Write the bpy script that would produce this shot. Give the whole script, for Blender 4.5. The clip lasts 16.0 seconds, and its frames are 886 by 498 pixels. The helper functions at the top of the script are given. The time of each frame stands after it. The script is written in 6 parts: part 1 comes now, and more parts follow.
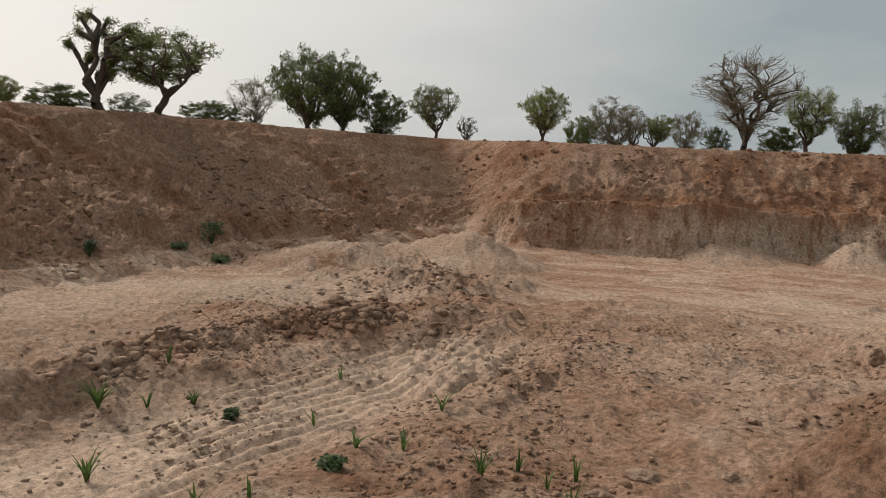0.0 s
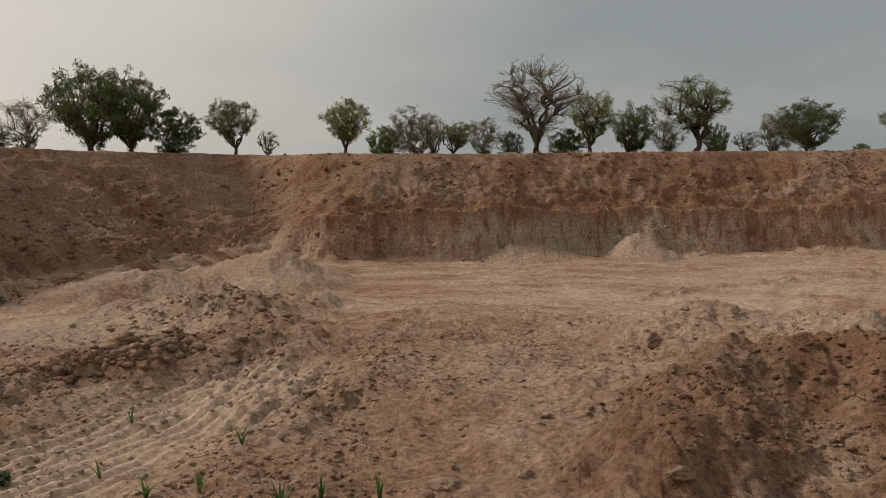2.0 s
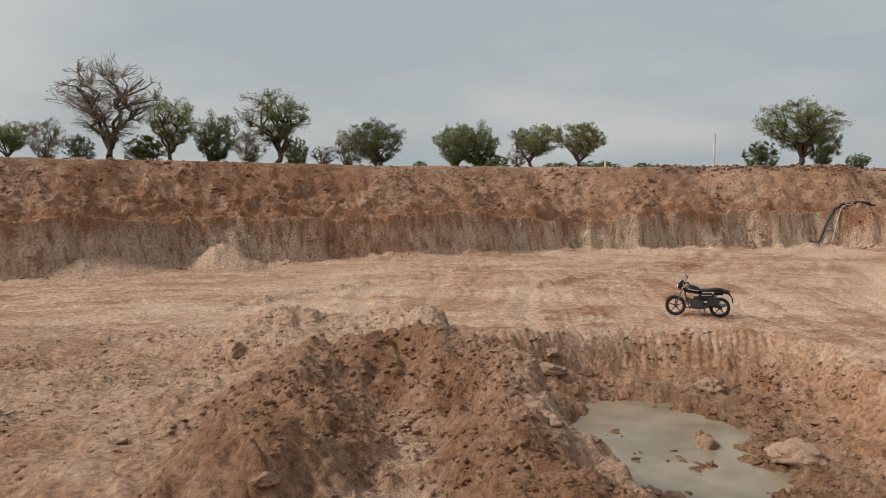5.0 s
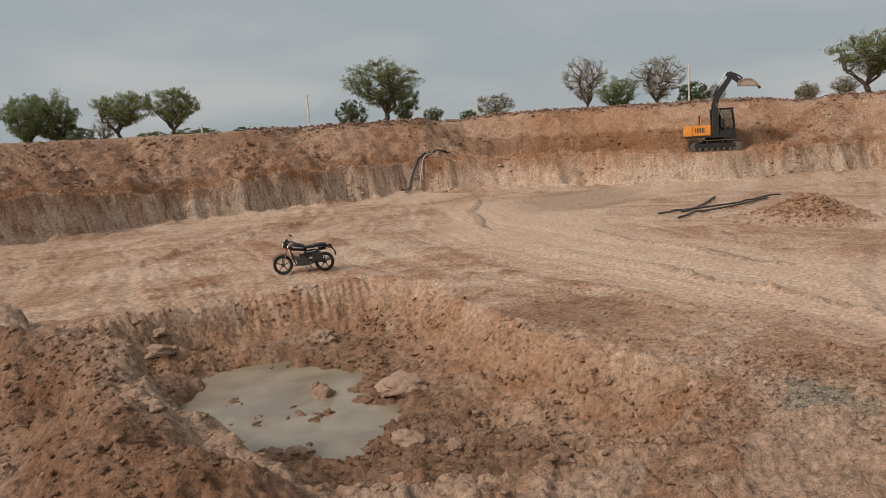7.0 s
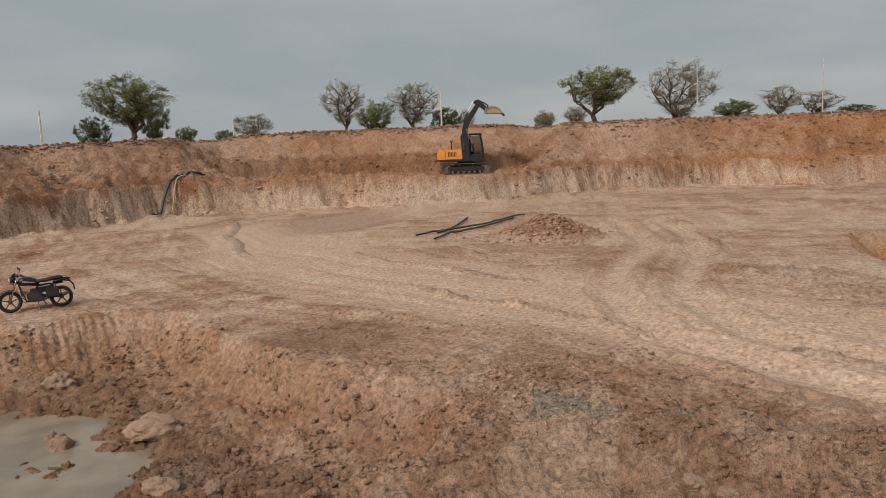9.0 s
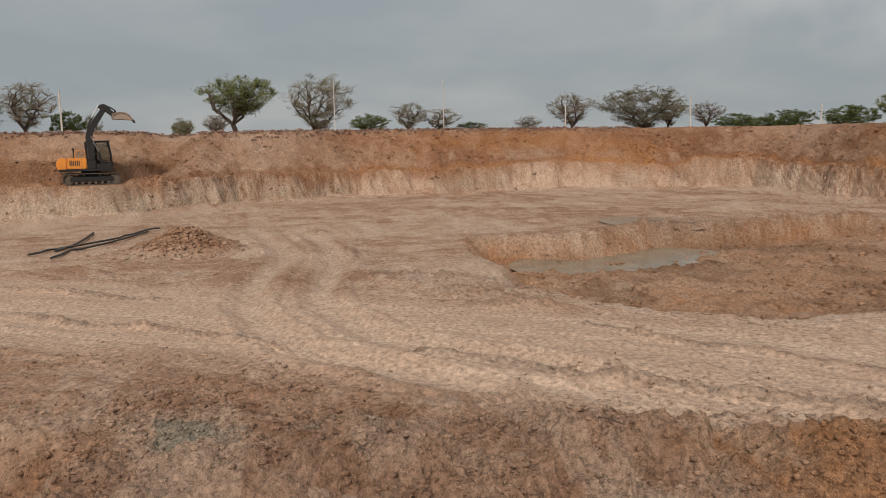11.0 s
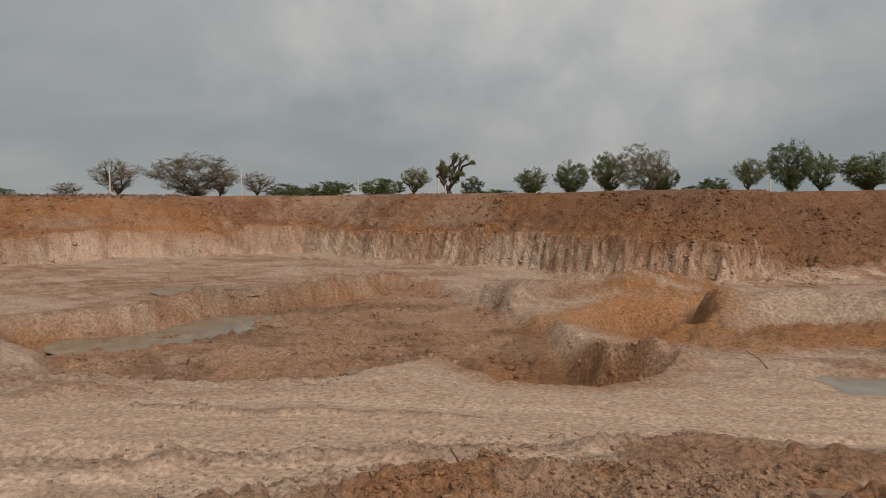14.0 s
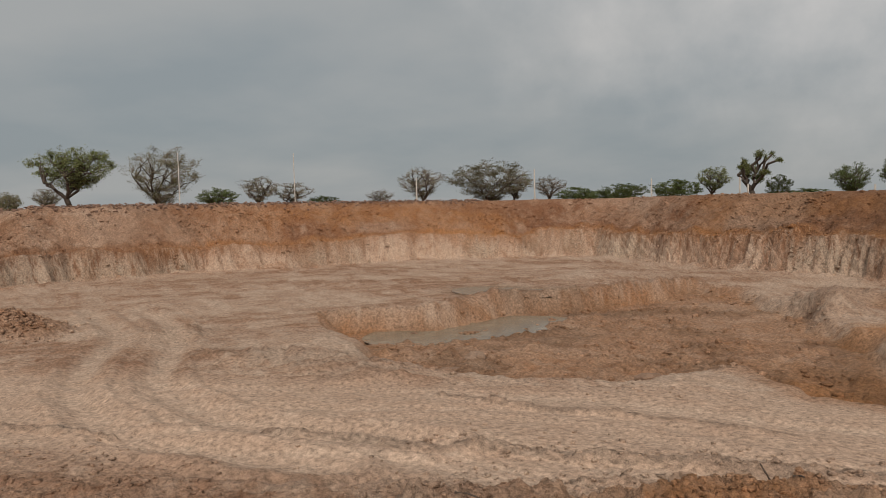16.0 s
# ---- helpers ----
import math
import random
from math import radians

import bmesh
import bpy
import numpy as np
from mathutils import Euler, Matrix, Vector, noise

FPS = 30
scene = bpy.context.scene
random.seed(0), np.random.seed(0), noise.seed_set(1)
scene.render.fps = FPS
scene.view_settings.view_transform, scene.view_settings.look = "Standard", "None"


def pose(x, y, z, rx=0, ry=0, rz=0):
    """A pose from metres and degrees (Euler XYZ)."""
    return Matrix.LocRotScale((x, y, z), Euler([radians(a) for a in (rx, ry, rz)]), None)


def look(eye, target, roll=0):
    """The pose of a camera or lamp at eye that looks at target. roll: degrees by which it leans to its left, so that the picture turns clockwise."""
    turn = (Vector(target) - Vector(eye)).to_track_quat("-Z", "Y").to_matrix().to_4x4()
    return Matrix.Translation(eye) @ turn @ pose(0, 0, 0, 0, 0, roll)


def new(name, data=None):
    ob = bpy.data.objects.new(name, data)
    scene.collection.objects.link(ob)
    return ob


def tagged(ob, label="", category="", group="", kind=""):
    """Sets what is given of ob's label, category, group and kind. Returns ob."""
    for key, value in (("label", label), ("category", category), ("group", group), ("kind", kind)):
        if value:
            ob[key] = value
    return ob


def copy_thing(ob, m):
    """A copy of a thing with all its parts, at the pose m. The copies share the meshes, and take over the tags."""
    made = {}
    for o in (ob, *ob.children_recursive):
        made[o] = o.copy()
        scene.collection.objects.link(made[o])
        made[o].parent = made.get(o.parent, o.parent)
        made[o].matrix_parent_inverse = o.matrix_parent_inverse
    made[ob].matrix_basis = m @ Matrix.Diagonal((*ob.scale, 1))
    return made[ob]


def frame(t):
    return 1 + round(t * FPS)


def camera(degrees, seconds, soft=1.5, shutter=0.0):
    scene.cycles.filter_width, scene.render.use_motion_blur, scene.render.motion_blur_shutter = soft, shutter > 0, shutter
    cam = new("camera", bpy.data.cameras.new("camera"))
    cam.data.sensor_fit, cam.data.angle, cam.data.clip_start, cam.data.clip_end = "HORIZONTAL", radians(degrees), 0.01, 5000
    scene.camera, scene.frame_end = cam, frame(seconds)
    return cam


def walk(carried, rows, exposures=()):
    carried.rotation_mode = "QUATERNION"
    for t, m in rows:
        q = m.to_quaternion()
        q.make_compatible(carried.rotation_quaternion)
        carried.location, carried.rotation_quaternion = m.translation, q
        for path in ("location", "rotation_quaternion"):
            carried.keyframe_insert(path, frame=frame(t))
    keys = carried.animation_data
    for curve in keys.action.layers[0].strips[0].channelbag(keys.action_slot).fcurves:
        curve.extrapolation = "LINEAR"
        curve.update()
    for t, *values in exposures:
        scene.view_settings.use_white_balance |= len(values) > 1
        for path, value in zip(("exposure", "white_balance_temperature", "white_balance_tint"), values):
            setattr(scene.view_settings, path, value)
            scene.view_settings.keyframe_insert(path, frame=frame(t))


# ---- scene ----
import collections

cam = camera(59.1, 16.0, soft=0.7)
PATH = [
    (0, (0.027, -0.043, 4.027), (0.111, 19.802, 1.539), 2.21),
    (0.5, (0.119, -0.048, 4.071), (1.927, 19.713, 1.572), 1.29),
    (1, (0.308, -0.130, 4.143), (3.026, 19.551, 1.846), -0.39),
    (1.5, (0.398, -0.133, 4.168), (3.950, 19.426, 1.967), -0.85),
    (2, (0.411, -0.000, 4.164), (5.119, 19.314, 1.973), -0.60),
    (2.5, (0.406, 0.021, 4.146), (6.104, 19.081, 2.089), -0.84),
    (3, (0.469, 0.078, 4.131), (7.249, 18.785, 2.110), -0.62),
    (3.5, (0.510, 0.066, 4.114), (9.348, 17.895, 2.107), -0.01),
    (6, (0.699, 0.095, 4.072), (17.599, 10.548, 1.807), -0.31),
    (6.5, (0.874, 0.037, 4.047), (19.143, 7.708, 1.327), -1.53),
    (7, (0.982, -0.095, 4.030), (19.707, 6.295, 1.105), -2.96),
    (7.5, (1.035, -0.138, 4.041), (20.171, 4.911, 1.155), -2.86),
    (8, (1.056, -0.108, 4.060), (20.576, 3.260, 1.298), -2.42),
    (10.5, (1.179, -0.497, 4.221), (20.326, -5.574, 1.466), -1.69),
    (11, (1.283, -0.644, 4.157), (19.390, -8.702, 1.475), -1.12),
    (11.5, (1.483, -0.833, 4.051), (17.679, -12.290, 1.519), -0.78),
    (12, (1.483, -0.870, 4.074), (15.176, -15.255, 1.714), -0.48),
    (12.5, (1.473, -0.962, 4.084), (13.498, -16.813, 2.049), -0.72),
    (13, (1.465, -1.013, 4.102), (12.416, -17.669, 2.471), -0.71),
    (13.5, (1.489, -1.053, 4.102), (12.253, -17.863, 2.848), -0.75),
    (14, (1.523, -1.040, 4.085), (12.756, -17.549, 2.956), -0.86),
    (14.5, (1.487, -0.989, 4.111), (14.027, -16.535, 3.071), -1.15),
    (15, (1.530, -0.971, 4.086), (15.057, -15.670, 3.104), -1.30),
    (15.5, (1.619, -0.971, 4.089), (16.143, -14.687, 3.123), -1.40),
    (16, (1.587, -0.921, 4.041), (18.007, -12.304, 3.153), -1.52),
]
EXPOSURES = [(0.0, 0.08, 6500, 10), (1.0, -0.06, 6650, 11), (1.5, -0.18, 6800, 11), (3.0, -0.26, 6900, 11), (3.5, 0.24, 6700, 11), (6.0, 0.32, 6600, 12), (7.0, 0.14, 6550, 12), (8.0, 0.02, 6550, 12), (10.5, 0.02, 6550, 12), (11.0, -0.06, 6550, 12), (12.0, -0.2, 6600, 12), (13.0, -0.28, 6650, 12), (16.0, -0.24, 6600, 12)]
walk(cam, [(t, look(eye, target, roll)) for t, eye, target, roll in PATH], exposures=EXPOSURES)

# ---- world and sun ----
SUN_AZ, SUN_EL = -54.0, 40.0
world = bpy.data.worlds.new("overcast_sky")
scene.world = world
world.use_nodes = True


def sky_nodes():
    nt = world.node_tree
    n, ln = nt.nodes, nt.links
    n.clear()
    out = n.new("ShaderNodeOutputWorld")
    bg = n.new("ShaderNodeBackground")
    ln.new(bg.outputs[0], out.inputs[0])
    sky = n.new("ShaderNodeTexSky")
    sky.sky_type = "NISHITA"
    sky.sun_disc = False
    sky.sun_elevation, sky.sun_rotation = radians(SUN_EL), radians(SUN_AZ)
    sky.dust_density = 4.0
    tc = n.new("ShaderNodeTexCoord")
    sep = n.new("ShaderNodeSeparateXYZ")
    ln.new(tc.outputs["Generated"], sep.inputs[0])
    # stretch towards the horizon: the direction laid on a flat cloud deck
    h = n.new("ShaderNodeMath"); h.operation = "ADD"; h.inputs[1].default_value = 0.22
    ln.new(sep.outputs[2], h.inputs[0])
    deck = n.new("ShaderNodeCombineXYZ")
    for k in (0, 1):
        dv = n.new("ShaderNodeMath"); dv.operation = "DIVIDE"
        ln.new(sep.outputs[k], dv.inputs[0]); ln.new(h.outputs[0], dv.inputs[1])
        ln.new(dv.outputs[0], deck.inputs[k])
    no = n.new("ShaderNodeTexNoise")
    no.inputs["Scale"].default_value, no.inputs["Detail"].default_value, no.inputs["Roughness"].default_value = 0.75, 6, 0.5
    ln.new(deck.outputs[0], no.inputs["Vector"])
    ramp = n.new("ShaderNodeValToRGB")
    ramp.color_ramp.elements[0].position, ramp.color_ramp.elements[1].position = 0.42, 0.66
    ramp.color_ramp.elements[0].color = (0.296, 0.339, 0.356, 1)
    ramp.color_ramp.elements[1].color = (0.40, 0.420, 0.417, 1)
    ln.new(no.outputs["Fac"], ramp.inputs[0])
    # thin cloud glows round the hidden sun
    dot = n.new("ShaderNodeVectorMath"); dot.operation = "DOT_PRODUCT"
    az, el = radians(SUN_AZ), radians(SUN_EL - 14)
    dot.inputs[1].default_value = (math.sin(az) * math.cos(el), math.cos(az) * math.cos(el), math.sin(el))
    ln.new(tc.outputs["Generated"], dot.inputs[0])
    glow = n.new("ShaderNodeMapRange")
    glow.inputs[1].default_value, glow.inputs[2].default_value, glow.inputs[3].default_value, glow.inputs[4].default_value = 0.28, 1.0, 0.0, 1.0
    ln.new(dot.outputs["Value"], glow.inputs[0])
    warm = n.new("ShaderNodeMix"); warm.data_type = "RGBA"
    warm.inputs[7].default_value = (0.90, 0.845, 0.775, 1)
    ln.new(glow.outputs[0], warm.inputs[0]); ln.new(ramp.outputs[0], warm.inputs[6])
    # lit heads of cloud high over the far side
    dot2 = n.new("ShaderNodeVectorMath"); dot2.operation = "DOT_PRODUCT"
    az2, el2 = radians(154), radians(34)
    dot2.inputs[1].default_value = (math.sin(az2) * math.cos(el2), math.cos(az2) * math.cos(el2), math.sin(el2))
    ln.new(tc.outputs["Generated"], dot2.inputs[0])
    puff = n.new("ShaderNodeTexNoise")
    puff.inputs["Scale"].default_value, puff.inputs["Detail"].default_value, puff.inputs["Roughness"].default_value = 6.0, 7, 0.55
    ln.new(tc.outputs["Generated"], puff.inputs["Vector"])
    summed = n.new("ShaderNodeMath"); summed.operation = "MULTIPLY_ADD"; summed.inputs[1].default_value = 0.20
    ln.new(puff.outputs[0], summed.inputs[0]); ln.new(dot2.outputs["Value"], summed.inputs[2])
    heads = n.new("ShaderNodeMapRange"); heads.interpolation_type = "SMOOTHSTEP"
    heads.inputs[1].default_value, heads.inputs[2].default_value, heads.inputs[3].default_value, heads.inputs[4].default_value = 0.93, 1.11, 0.0, 0.66
    ln.new(summed.outputs[0], heads.inputs[0])
    lit = n.new("ShaderNodeMix"); lit.data_type = "RGBA"; lit.inputs[7].default_value = (0.86, 0.82, 0.775, 1)
    ln.new(heads.outputs[0], lit.inputs[0]); ln.new(warm.outputs[2], lit.inputs[6])
    # an overcast sky is brighter overhead than at the horizon
    up = n.new("ShaderNodeMapRange")
    up.inputs[1].default_value, up.inputs[2].default_value, up.inputs[3].default_value, up.inputs[4].default_value = 0.15, 0.9, 1.0, 1.1
    ln.new(sep.outputs[2], up.inputs[0])
    mul = n.new("ShaderNodeVectorMath"); mul.operation = "SCALE"
    ln.new(lit.outputs[2], mul.inputs[0]); ln.new(up.outputs[0], mul.inputs["Scale"])
    sk = n.new("ShaderNodeVectorMath"); sk.operation = "SCALE"; sk.inputs["Scale"].default_value = 0.006
    ln.new(sky.outputs[0], sk.inputs[0])
    add = n.new("ShaderNodeVectorMath"); add.operation = "ADD"
    ln.new(mul.outputs[0], add.inputs[0]); ln.new(sk.outputs[0], add.inputs[1])
    ln.new(add.outputs[0], bg.inputs[0])
    bg.inputs[1].default_value = 1.0


sky_nodes()
sun_data = bpy.data.lights.new("sun", "SUN")
sun_data.energy, sun_data.angle, sun_data.color = 2.6, radians(9), (1.0, 0.93, 0.84)
sun = new("sun", sun_data)
sun.matrix_world = look((0, 0, 50), (-30 * math.sin(radians(SUN_AZ)), -30 * math.cos(radians(SUN_AZ)), 50 - 30 * math.tan(radians(SUN_EL))))


# ---- materials ----
def plain(name, color, rough=0.6, metal=0.0, vary=0.12, scale=6.0, bump=0.0, bump_scale=40.0, coat=0.0, dust=0.0):
    """A surface with its colour broken up at two scales, an optional fine relief and a film of dust on what faces up."""
    m = bpy.data.materials.new(name)
    m.use_nodes = True
    nt = m.node_tree
    n, ln = nt.nodes, nt.links
    b = n["Principled BSDF"]
    b.inputs["Roughness"].default_value, b.inputs["Metallic"].default_value = rough, metal
    b.inputs["Coat Weight"].default_value = coat
    tc = n.new("ShaderNodeTexCoord")
    a = n.new("ShaderNodeTexNoise"); a.inputs["Scale"].default_value = scale; a.inputs["Detail"].default_value = 5
    c = n.new("ShaderNodeTexNoise"); c.inputs["Scale"].default_value = scale * 9; c.inputs["Detail"].default_value = 3
    for k in (a, c):
        ln.new(tc.outputs["Object"], k.inputs["Vector"])
    s = n.new("ShaderNodeMath"); s.operation = "ADD"
    ln.new(a.outputs[0], s.inputs[0]); ln.new(c.outputs[0], s.inputs[1])
    r = n.new("ShaderNodeMapRange")
    r.inputs[1].default_value, r.inputs[2].default_value, r.inputs[3].default_value, r.inputs[4].default_value = 0.6, 1.4, 1 - vary * 1.6, 1 + vary * 1.6
    ln.new(s.outputs[0], r.inputs[0])
    v = n.new("ShaderNodeVectorMath"); v.operation = "SCALE"; v.inputs[0].default_value = color[:3]
    ln.new(r.outputs[0], v.inputs["Scale"])
    col = v.outputs[0]
    if dust:
        g = n.new("ShaderNodeNewGeometry")
        z = n.new("ShaderNodeSeparateXYZ"); ln.new(g.outputs["Normal"], z.inputs[0])
        d = n.new("ShaderNodeMapRange"); d.inputs[1].default_value, d.inputs[2].default_value, d.inputs[3].default_value, d.inputs[4].default_value = -0.2, 1.0, 0.12 * dust, dust
        ln.new(z.outputs[2], d.inputs[0])
        dm = n.new("ShaderNodeMath"); dm.operation = "MULTIPLY"
        ln.new(d.outputs[0], dm.inputs[0]); ln.new(a.outputs[0], dm.inputs[1])
        mx = n.new("ShaderNodeMix"); mx.data_type = "RGBA"; mx.inputs[7].default_value = (0.36, 0.27, 0.20, 1)
        ln.new(dm.outputs[0], mx.inputs[0]); ln.new(col, mx.inputs[6])
        col = mx.outputs[2]
    ln.new(col, b.inputs["Base Color"])
    if bump:
        bn = n.new("ShaderNodeTexNoise"); bn.inputs["Scale"].default_value = bump_scale; bn.inputs["Detail"].default_value = 6
        ln.new(tc.outputs["Object"], bn.inputs["Vector"])
        bp = n.new("ShaderNodeBump"); bp.inputs["Strength"].default_value = bump; bp.inputs["Distance"].default_value = 0.02
        ln.new(bn.outputs[0], bp.inputs["Height"]); ln.new(bp.outputs[0], b.inputs["Normal"])
    return m


SAND, REDSOIL, PALE = (0.305, 0.188, 0.124), (0.180, 0.086, 0.047), (0.415, 0.305, 0.228)
DAMP, ORANGE, GREEN = (0.115, 0.063, 0.034), (0.315, 0.145, 0.056), (0.215, 0.205, 0.16)


def soil_material(name, islands=False):
    """Sandy soil. On the ground the kind of soil comes from the layers of the cut (attributes); lumps vary one by one."""
    m = bpy.data.materials.new(name)
    m.use_nodes = True
    nt = m.node_tree
    n, ln = nt.nodes, nt.links
    b = n["Principled BSDF"]
    b.inputs["Roughness"].default_value = 0.95
    b.inputs["Specular IOR Level"].default_value = 0.15
    geo = n.new("ShaderNodeNewGeometry")
    pos = geo.outputs["Position"]

    def noise_at(scale, detail=6, rough=0.6):
        k = n.new("ShaderNodeTexNoise")
        k.inputs["Scale"].default_value, k.inputs["Detail"].default_value, k.inputs["Roughness"].default_value = scale, detail, rough
        ln.new(pos, k.inputs["Vector"])
        return k.outputs[0]

    def ranged(v, a, c, lo=0.0, hi=1.0):
        k = n.new("ShaderNodeMapRange")
        k.inputs[1].default_value, k.inputs[2].default_value, k.inputs[3].default_value, k.inputs[4].default_value = a, c, lo, hi
        ln.new(v, k.inputs[0])
        return k.outputs[0]

    def mixed(fac, col, to):
        k = n.new("ShaderNodeMix"); k.data_type = "RGBA"
        ln.new(fac, k.inputs[0]); ln.new(col, k.inputs[6])
        k.inputs[7].default_value = (*to, 1)
        return k.outputs[2]

    def times(a, c):
        k = n.new("ShaderNodeMath"); k.operation = "MULTIPLY"
        ln.new(a, k.inputs[0])
        if isinstance(c, float):
            k.inputs[1].default_value = c
        else:
            ln.new(c, k.inputs[1])
        return k.outputs[0]

    def plus(a, c):
        k = n.new("ShaderNodeMath"); k.operation = "ADD"
        ln.new(a, k.inputs[0]); ln.new(c, k.inputs[1])
        return k.outputs[0]

    broad, mid, fine, grit = noise_at(0.25), noise_at(1.6, 8, 0.65), noise_at(9.0, 8, 0.7), noise_at(60.0, 4, 0.6)
    base = n.new("ShaderNodeRGB"); base.outputs[0].default_value = (*SAND, 1)
    col = base.outputs[0]
    col = mixed(ranged(broad, 0.42, 0.68, 0, 0.45), col, PALE)
    col = mixed(ranged(mid, 0.48, 0.66, 0, 0.5), col, REDSOIL)
    col = mixed(ranged(noise_at(0.7, 9, 0.7), 0.52, 0.64, 0, 0.6), col, PALE)
    for layer, to in (("red", REDSOIL), ("orange", ORANGE), ("pale", PALE), ("green", GREEN), ("damp", DAMP)):
        at = n.new("ShaderNodeAttribute"); at.attribute_name = layer
        edge = ranged(mid, 0.3, 0.7, 0.55, 1.25)
        col = mixed(times(at.outputs["Fac"], edge), col, to)
    # runs of wet red soil down the cut faces
    run = n.new("ShaderNodeVectorMath"); run.operation = "MULTIPLY"; run.inputs[1].default_value = (1.0, 1.0, 0.10)
    ln.new(pos, run.inputs[0])
    wet = n.new("ShaderNodeTexNoise"); wet.inputs["Scale"].default_value, wet.inputs["Detail"].default_value, wet.inputs["Roughness"].default_value = 3.2, 5, 0.65
    ln.new(run.outputs[0], wet.inputs["Vector"])
    at = n.new("ShaderNodeAttribute"); at.attribute_name = "face"
    col = mixed(times(at.outputs["Fac"], ranged(wet.outputs[0], 0.50, 0.62, 0, 0.75)), col, REDSOIL)
    col = mixed(times(at.outputs["Fac"], ranged(wet.outputs[0], 0.47, 0.36, 0, 0.55)), col, PALE)
    vo = n.new("ShaderNodeTexVoronoi")
    vo.inputs["Scale"].default_value = 6.5
    ln.new(pos, vo.inputs["Vector"])
    crumbs = vo.outputs["Distance"]
    # random soil tone, and shade painted into hollows by the relief's own noise
    tone = plus(ranged(fine, 0.36, 0.64, 0.12, 0.93), ranged(grit, 0.36, 0.64, 0.20, 0.82))
    if islands:
        tone = times(tone, ranged(geo.outputs["Random Per Island"], 0, 1, 0.9, 1.25))
    v = n.new("ShaderNodeVectorMath"); v.operation = "SCALE"
    ln.new(col, v.inputs[0]); ln.new(tone, v.inputs["Scale"])
    ln.new(v.outputs[0], b.inputs["Base Color"])
    at = n.new("ShaderNodeAttribute"); at.attribute_name = "trod"
    loose = ranged(at.outputs["Fac"], 0.0, 1.0, 1.0, 0.2)
    hgt = times(plus(plus(times(fine, 0.10), times(grit, 0.009)), plus(times(mid, 0.10), times(crumbs, -0.03))), loose)
    bp = n.new("ShaderNodeBump"); bp.inputs["Strength"].default_value = 1.0; bp.inputs["Distance"].default_value = 1.0
    ln.new(hgt, bp.inputs["Height"]); ln.new(bp.outputs[0], b.inputs["Normal"])
    return m


M_GROUND = soil_material("sandy_soil")
M_CLOD = soil_material("soil_clods", islands=True)


def leaf_material(name, color, dry):
    m = bpy.data.materials.new(name)
    m.use_nodes = True
    n, ln = m.node_tree.nodes, m.node_tree.links
    b = n["Principled BSDF"]
    b.inputs["Roughness"].default_value = 0.7
    geo = n.new("ShaderNodeNewGeometry")
    ramp = n.new("ShaderNodeValToRGB")
    ramp.color_ramp.elements[0].color, ramp.color_ramp.elements[1].color = (*[c * 0.6 for c in color], 1), (*dry, 1)
    e = ramp.color_ramp.elements.new(0.6); e.color = (*color, 1)
    ln.new(geo.outputs["Random Per Island"], ramp.inputs[0])
    info = n.new("ShaderNodeObjectInfo")
    r = n.new("ShaderNodeMapRange"); r.inputs[3].default_value, r.inputs[4].default_value = 0.75, 1.25
    ln.new(info.outputs["Random"], r.inputs[0])
    v = n.new("ShaderNodeVectorMath"); v.operation = "SCALE"
    ln.new(ramp.outputs[0], v.inputs[0]); ln.new(r.outputs[0], v.inputs["Scale"])
    ln.new(v.outputs[0], b.inputs["Base Color"])
    tr = n.new("ShaderNodeBsdfTranslucent"); ln.new(v.outputs[0], tr.inputs[0])
    mx = n.new("ShaderNodeMixShader"); mx.inputs[0].default_value = 0.3
    ln.new(b.outputs[0], mx.inputs[1]); ln.new(tr.outputs[0], mx.inputs[2])
    ln.new(mx.outputs[0], n["Material Output"].inputs[0])
    return m


M_LEAF = leaf_material("small_leaves", (0.170, 0.200, 0.058), (0.29, 0.30, 0.125))
M_LEAF_DENSE = leaf_material("green_leaves", (0.095, 0.130, 0.034), (0.18, 0.20, 0.068))
M_LEAF_DRY = leaf_material("dry_leaves", (0.145, 0.135, 0.055), (0.22, 0.20, 0.10))
M_GRASS = leaf_material("grass_blades", (0.10, 0.17, 0.04), (0.22, 0.26, 0.09))
M_BARK = plain("tree_bark", (0.075, 0.058, 0.045), 0.9, vary=0.25, scale=5, bump=0.6, bump_scale=25)
M_TWIG = plain("dry_twigs", (0.185, 0.155, 0.125), 0.9, vary=0.25, scale=5)


# ---- ground ----
NOISE_TABLE = np.random.RandomState(7).rand(512 * 512).astype(np.float32) - 0.5


def value_noise(x, y, seed=0):
    """Smooth noise from a table of random heights."""
    fx, fy = np.floor(x), np.floor(y)
    u, v = (x - fx).astype(np.float32), (y - fy).astype(np.float32)
    u, v = u * u * u * (u * (u * 6 - 15) + 10), v * v * v * (v * (v * 6 - 15) + 10)
    ix, iy = fx.astype(np.int32) + seed * 37, fy.astype(np.int32) + seed * 91
    i0, i1, j0, j1 = ix & 511, (ix + 1) & 511, (iy & 511) << 9, ((iy + 1) & 511) << 9
    a, b = NOISE_TABLE[j0 + i0], NOISE_TABLE[j0 + i1]
    c, d = NOISE_TABLE[j1 + i0], NOISE_TABLE[j1 + i1]
    a = a + (b - a) * u
    return a + (c + (d - c) * u - a) * v


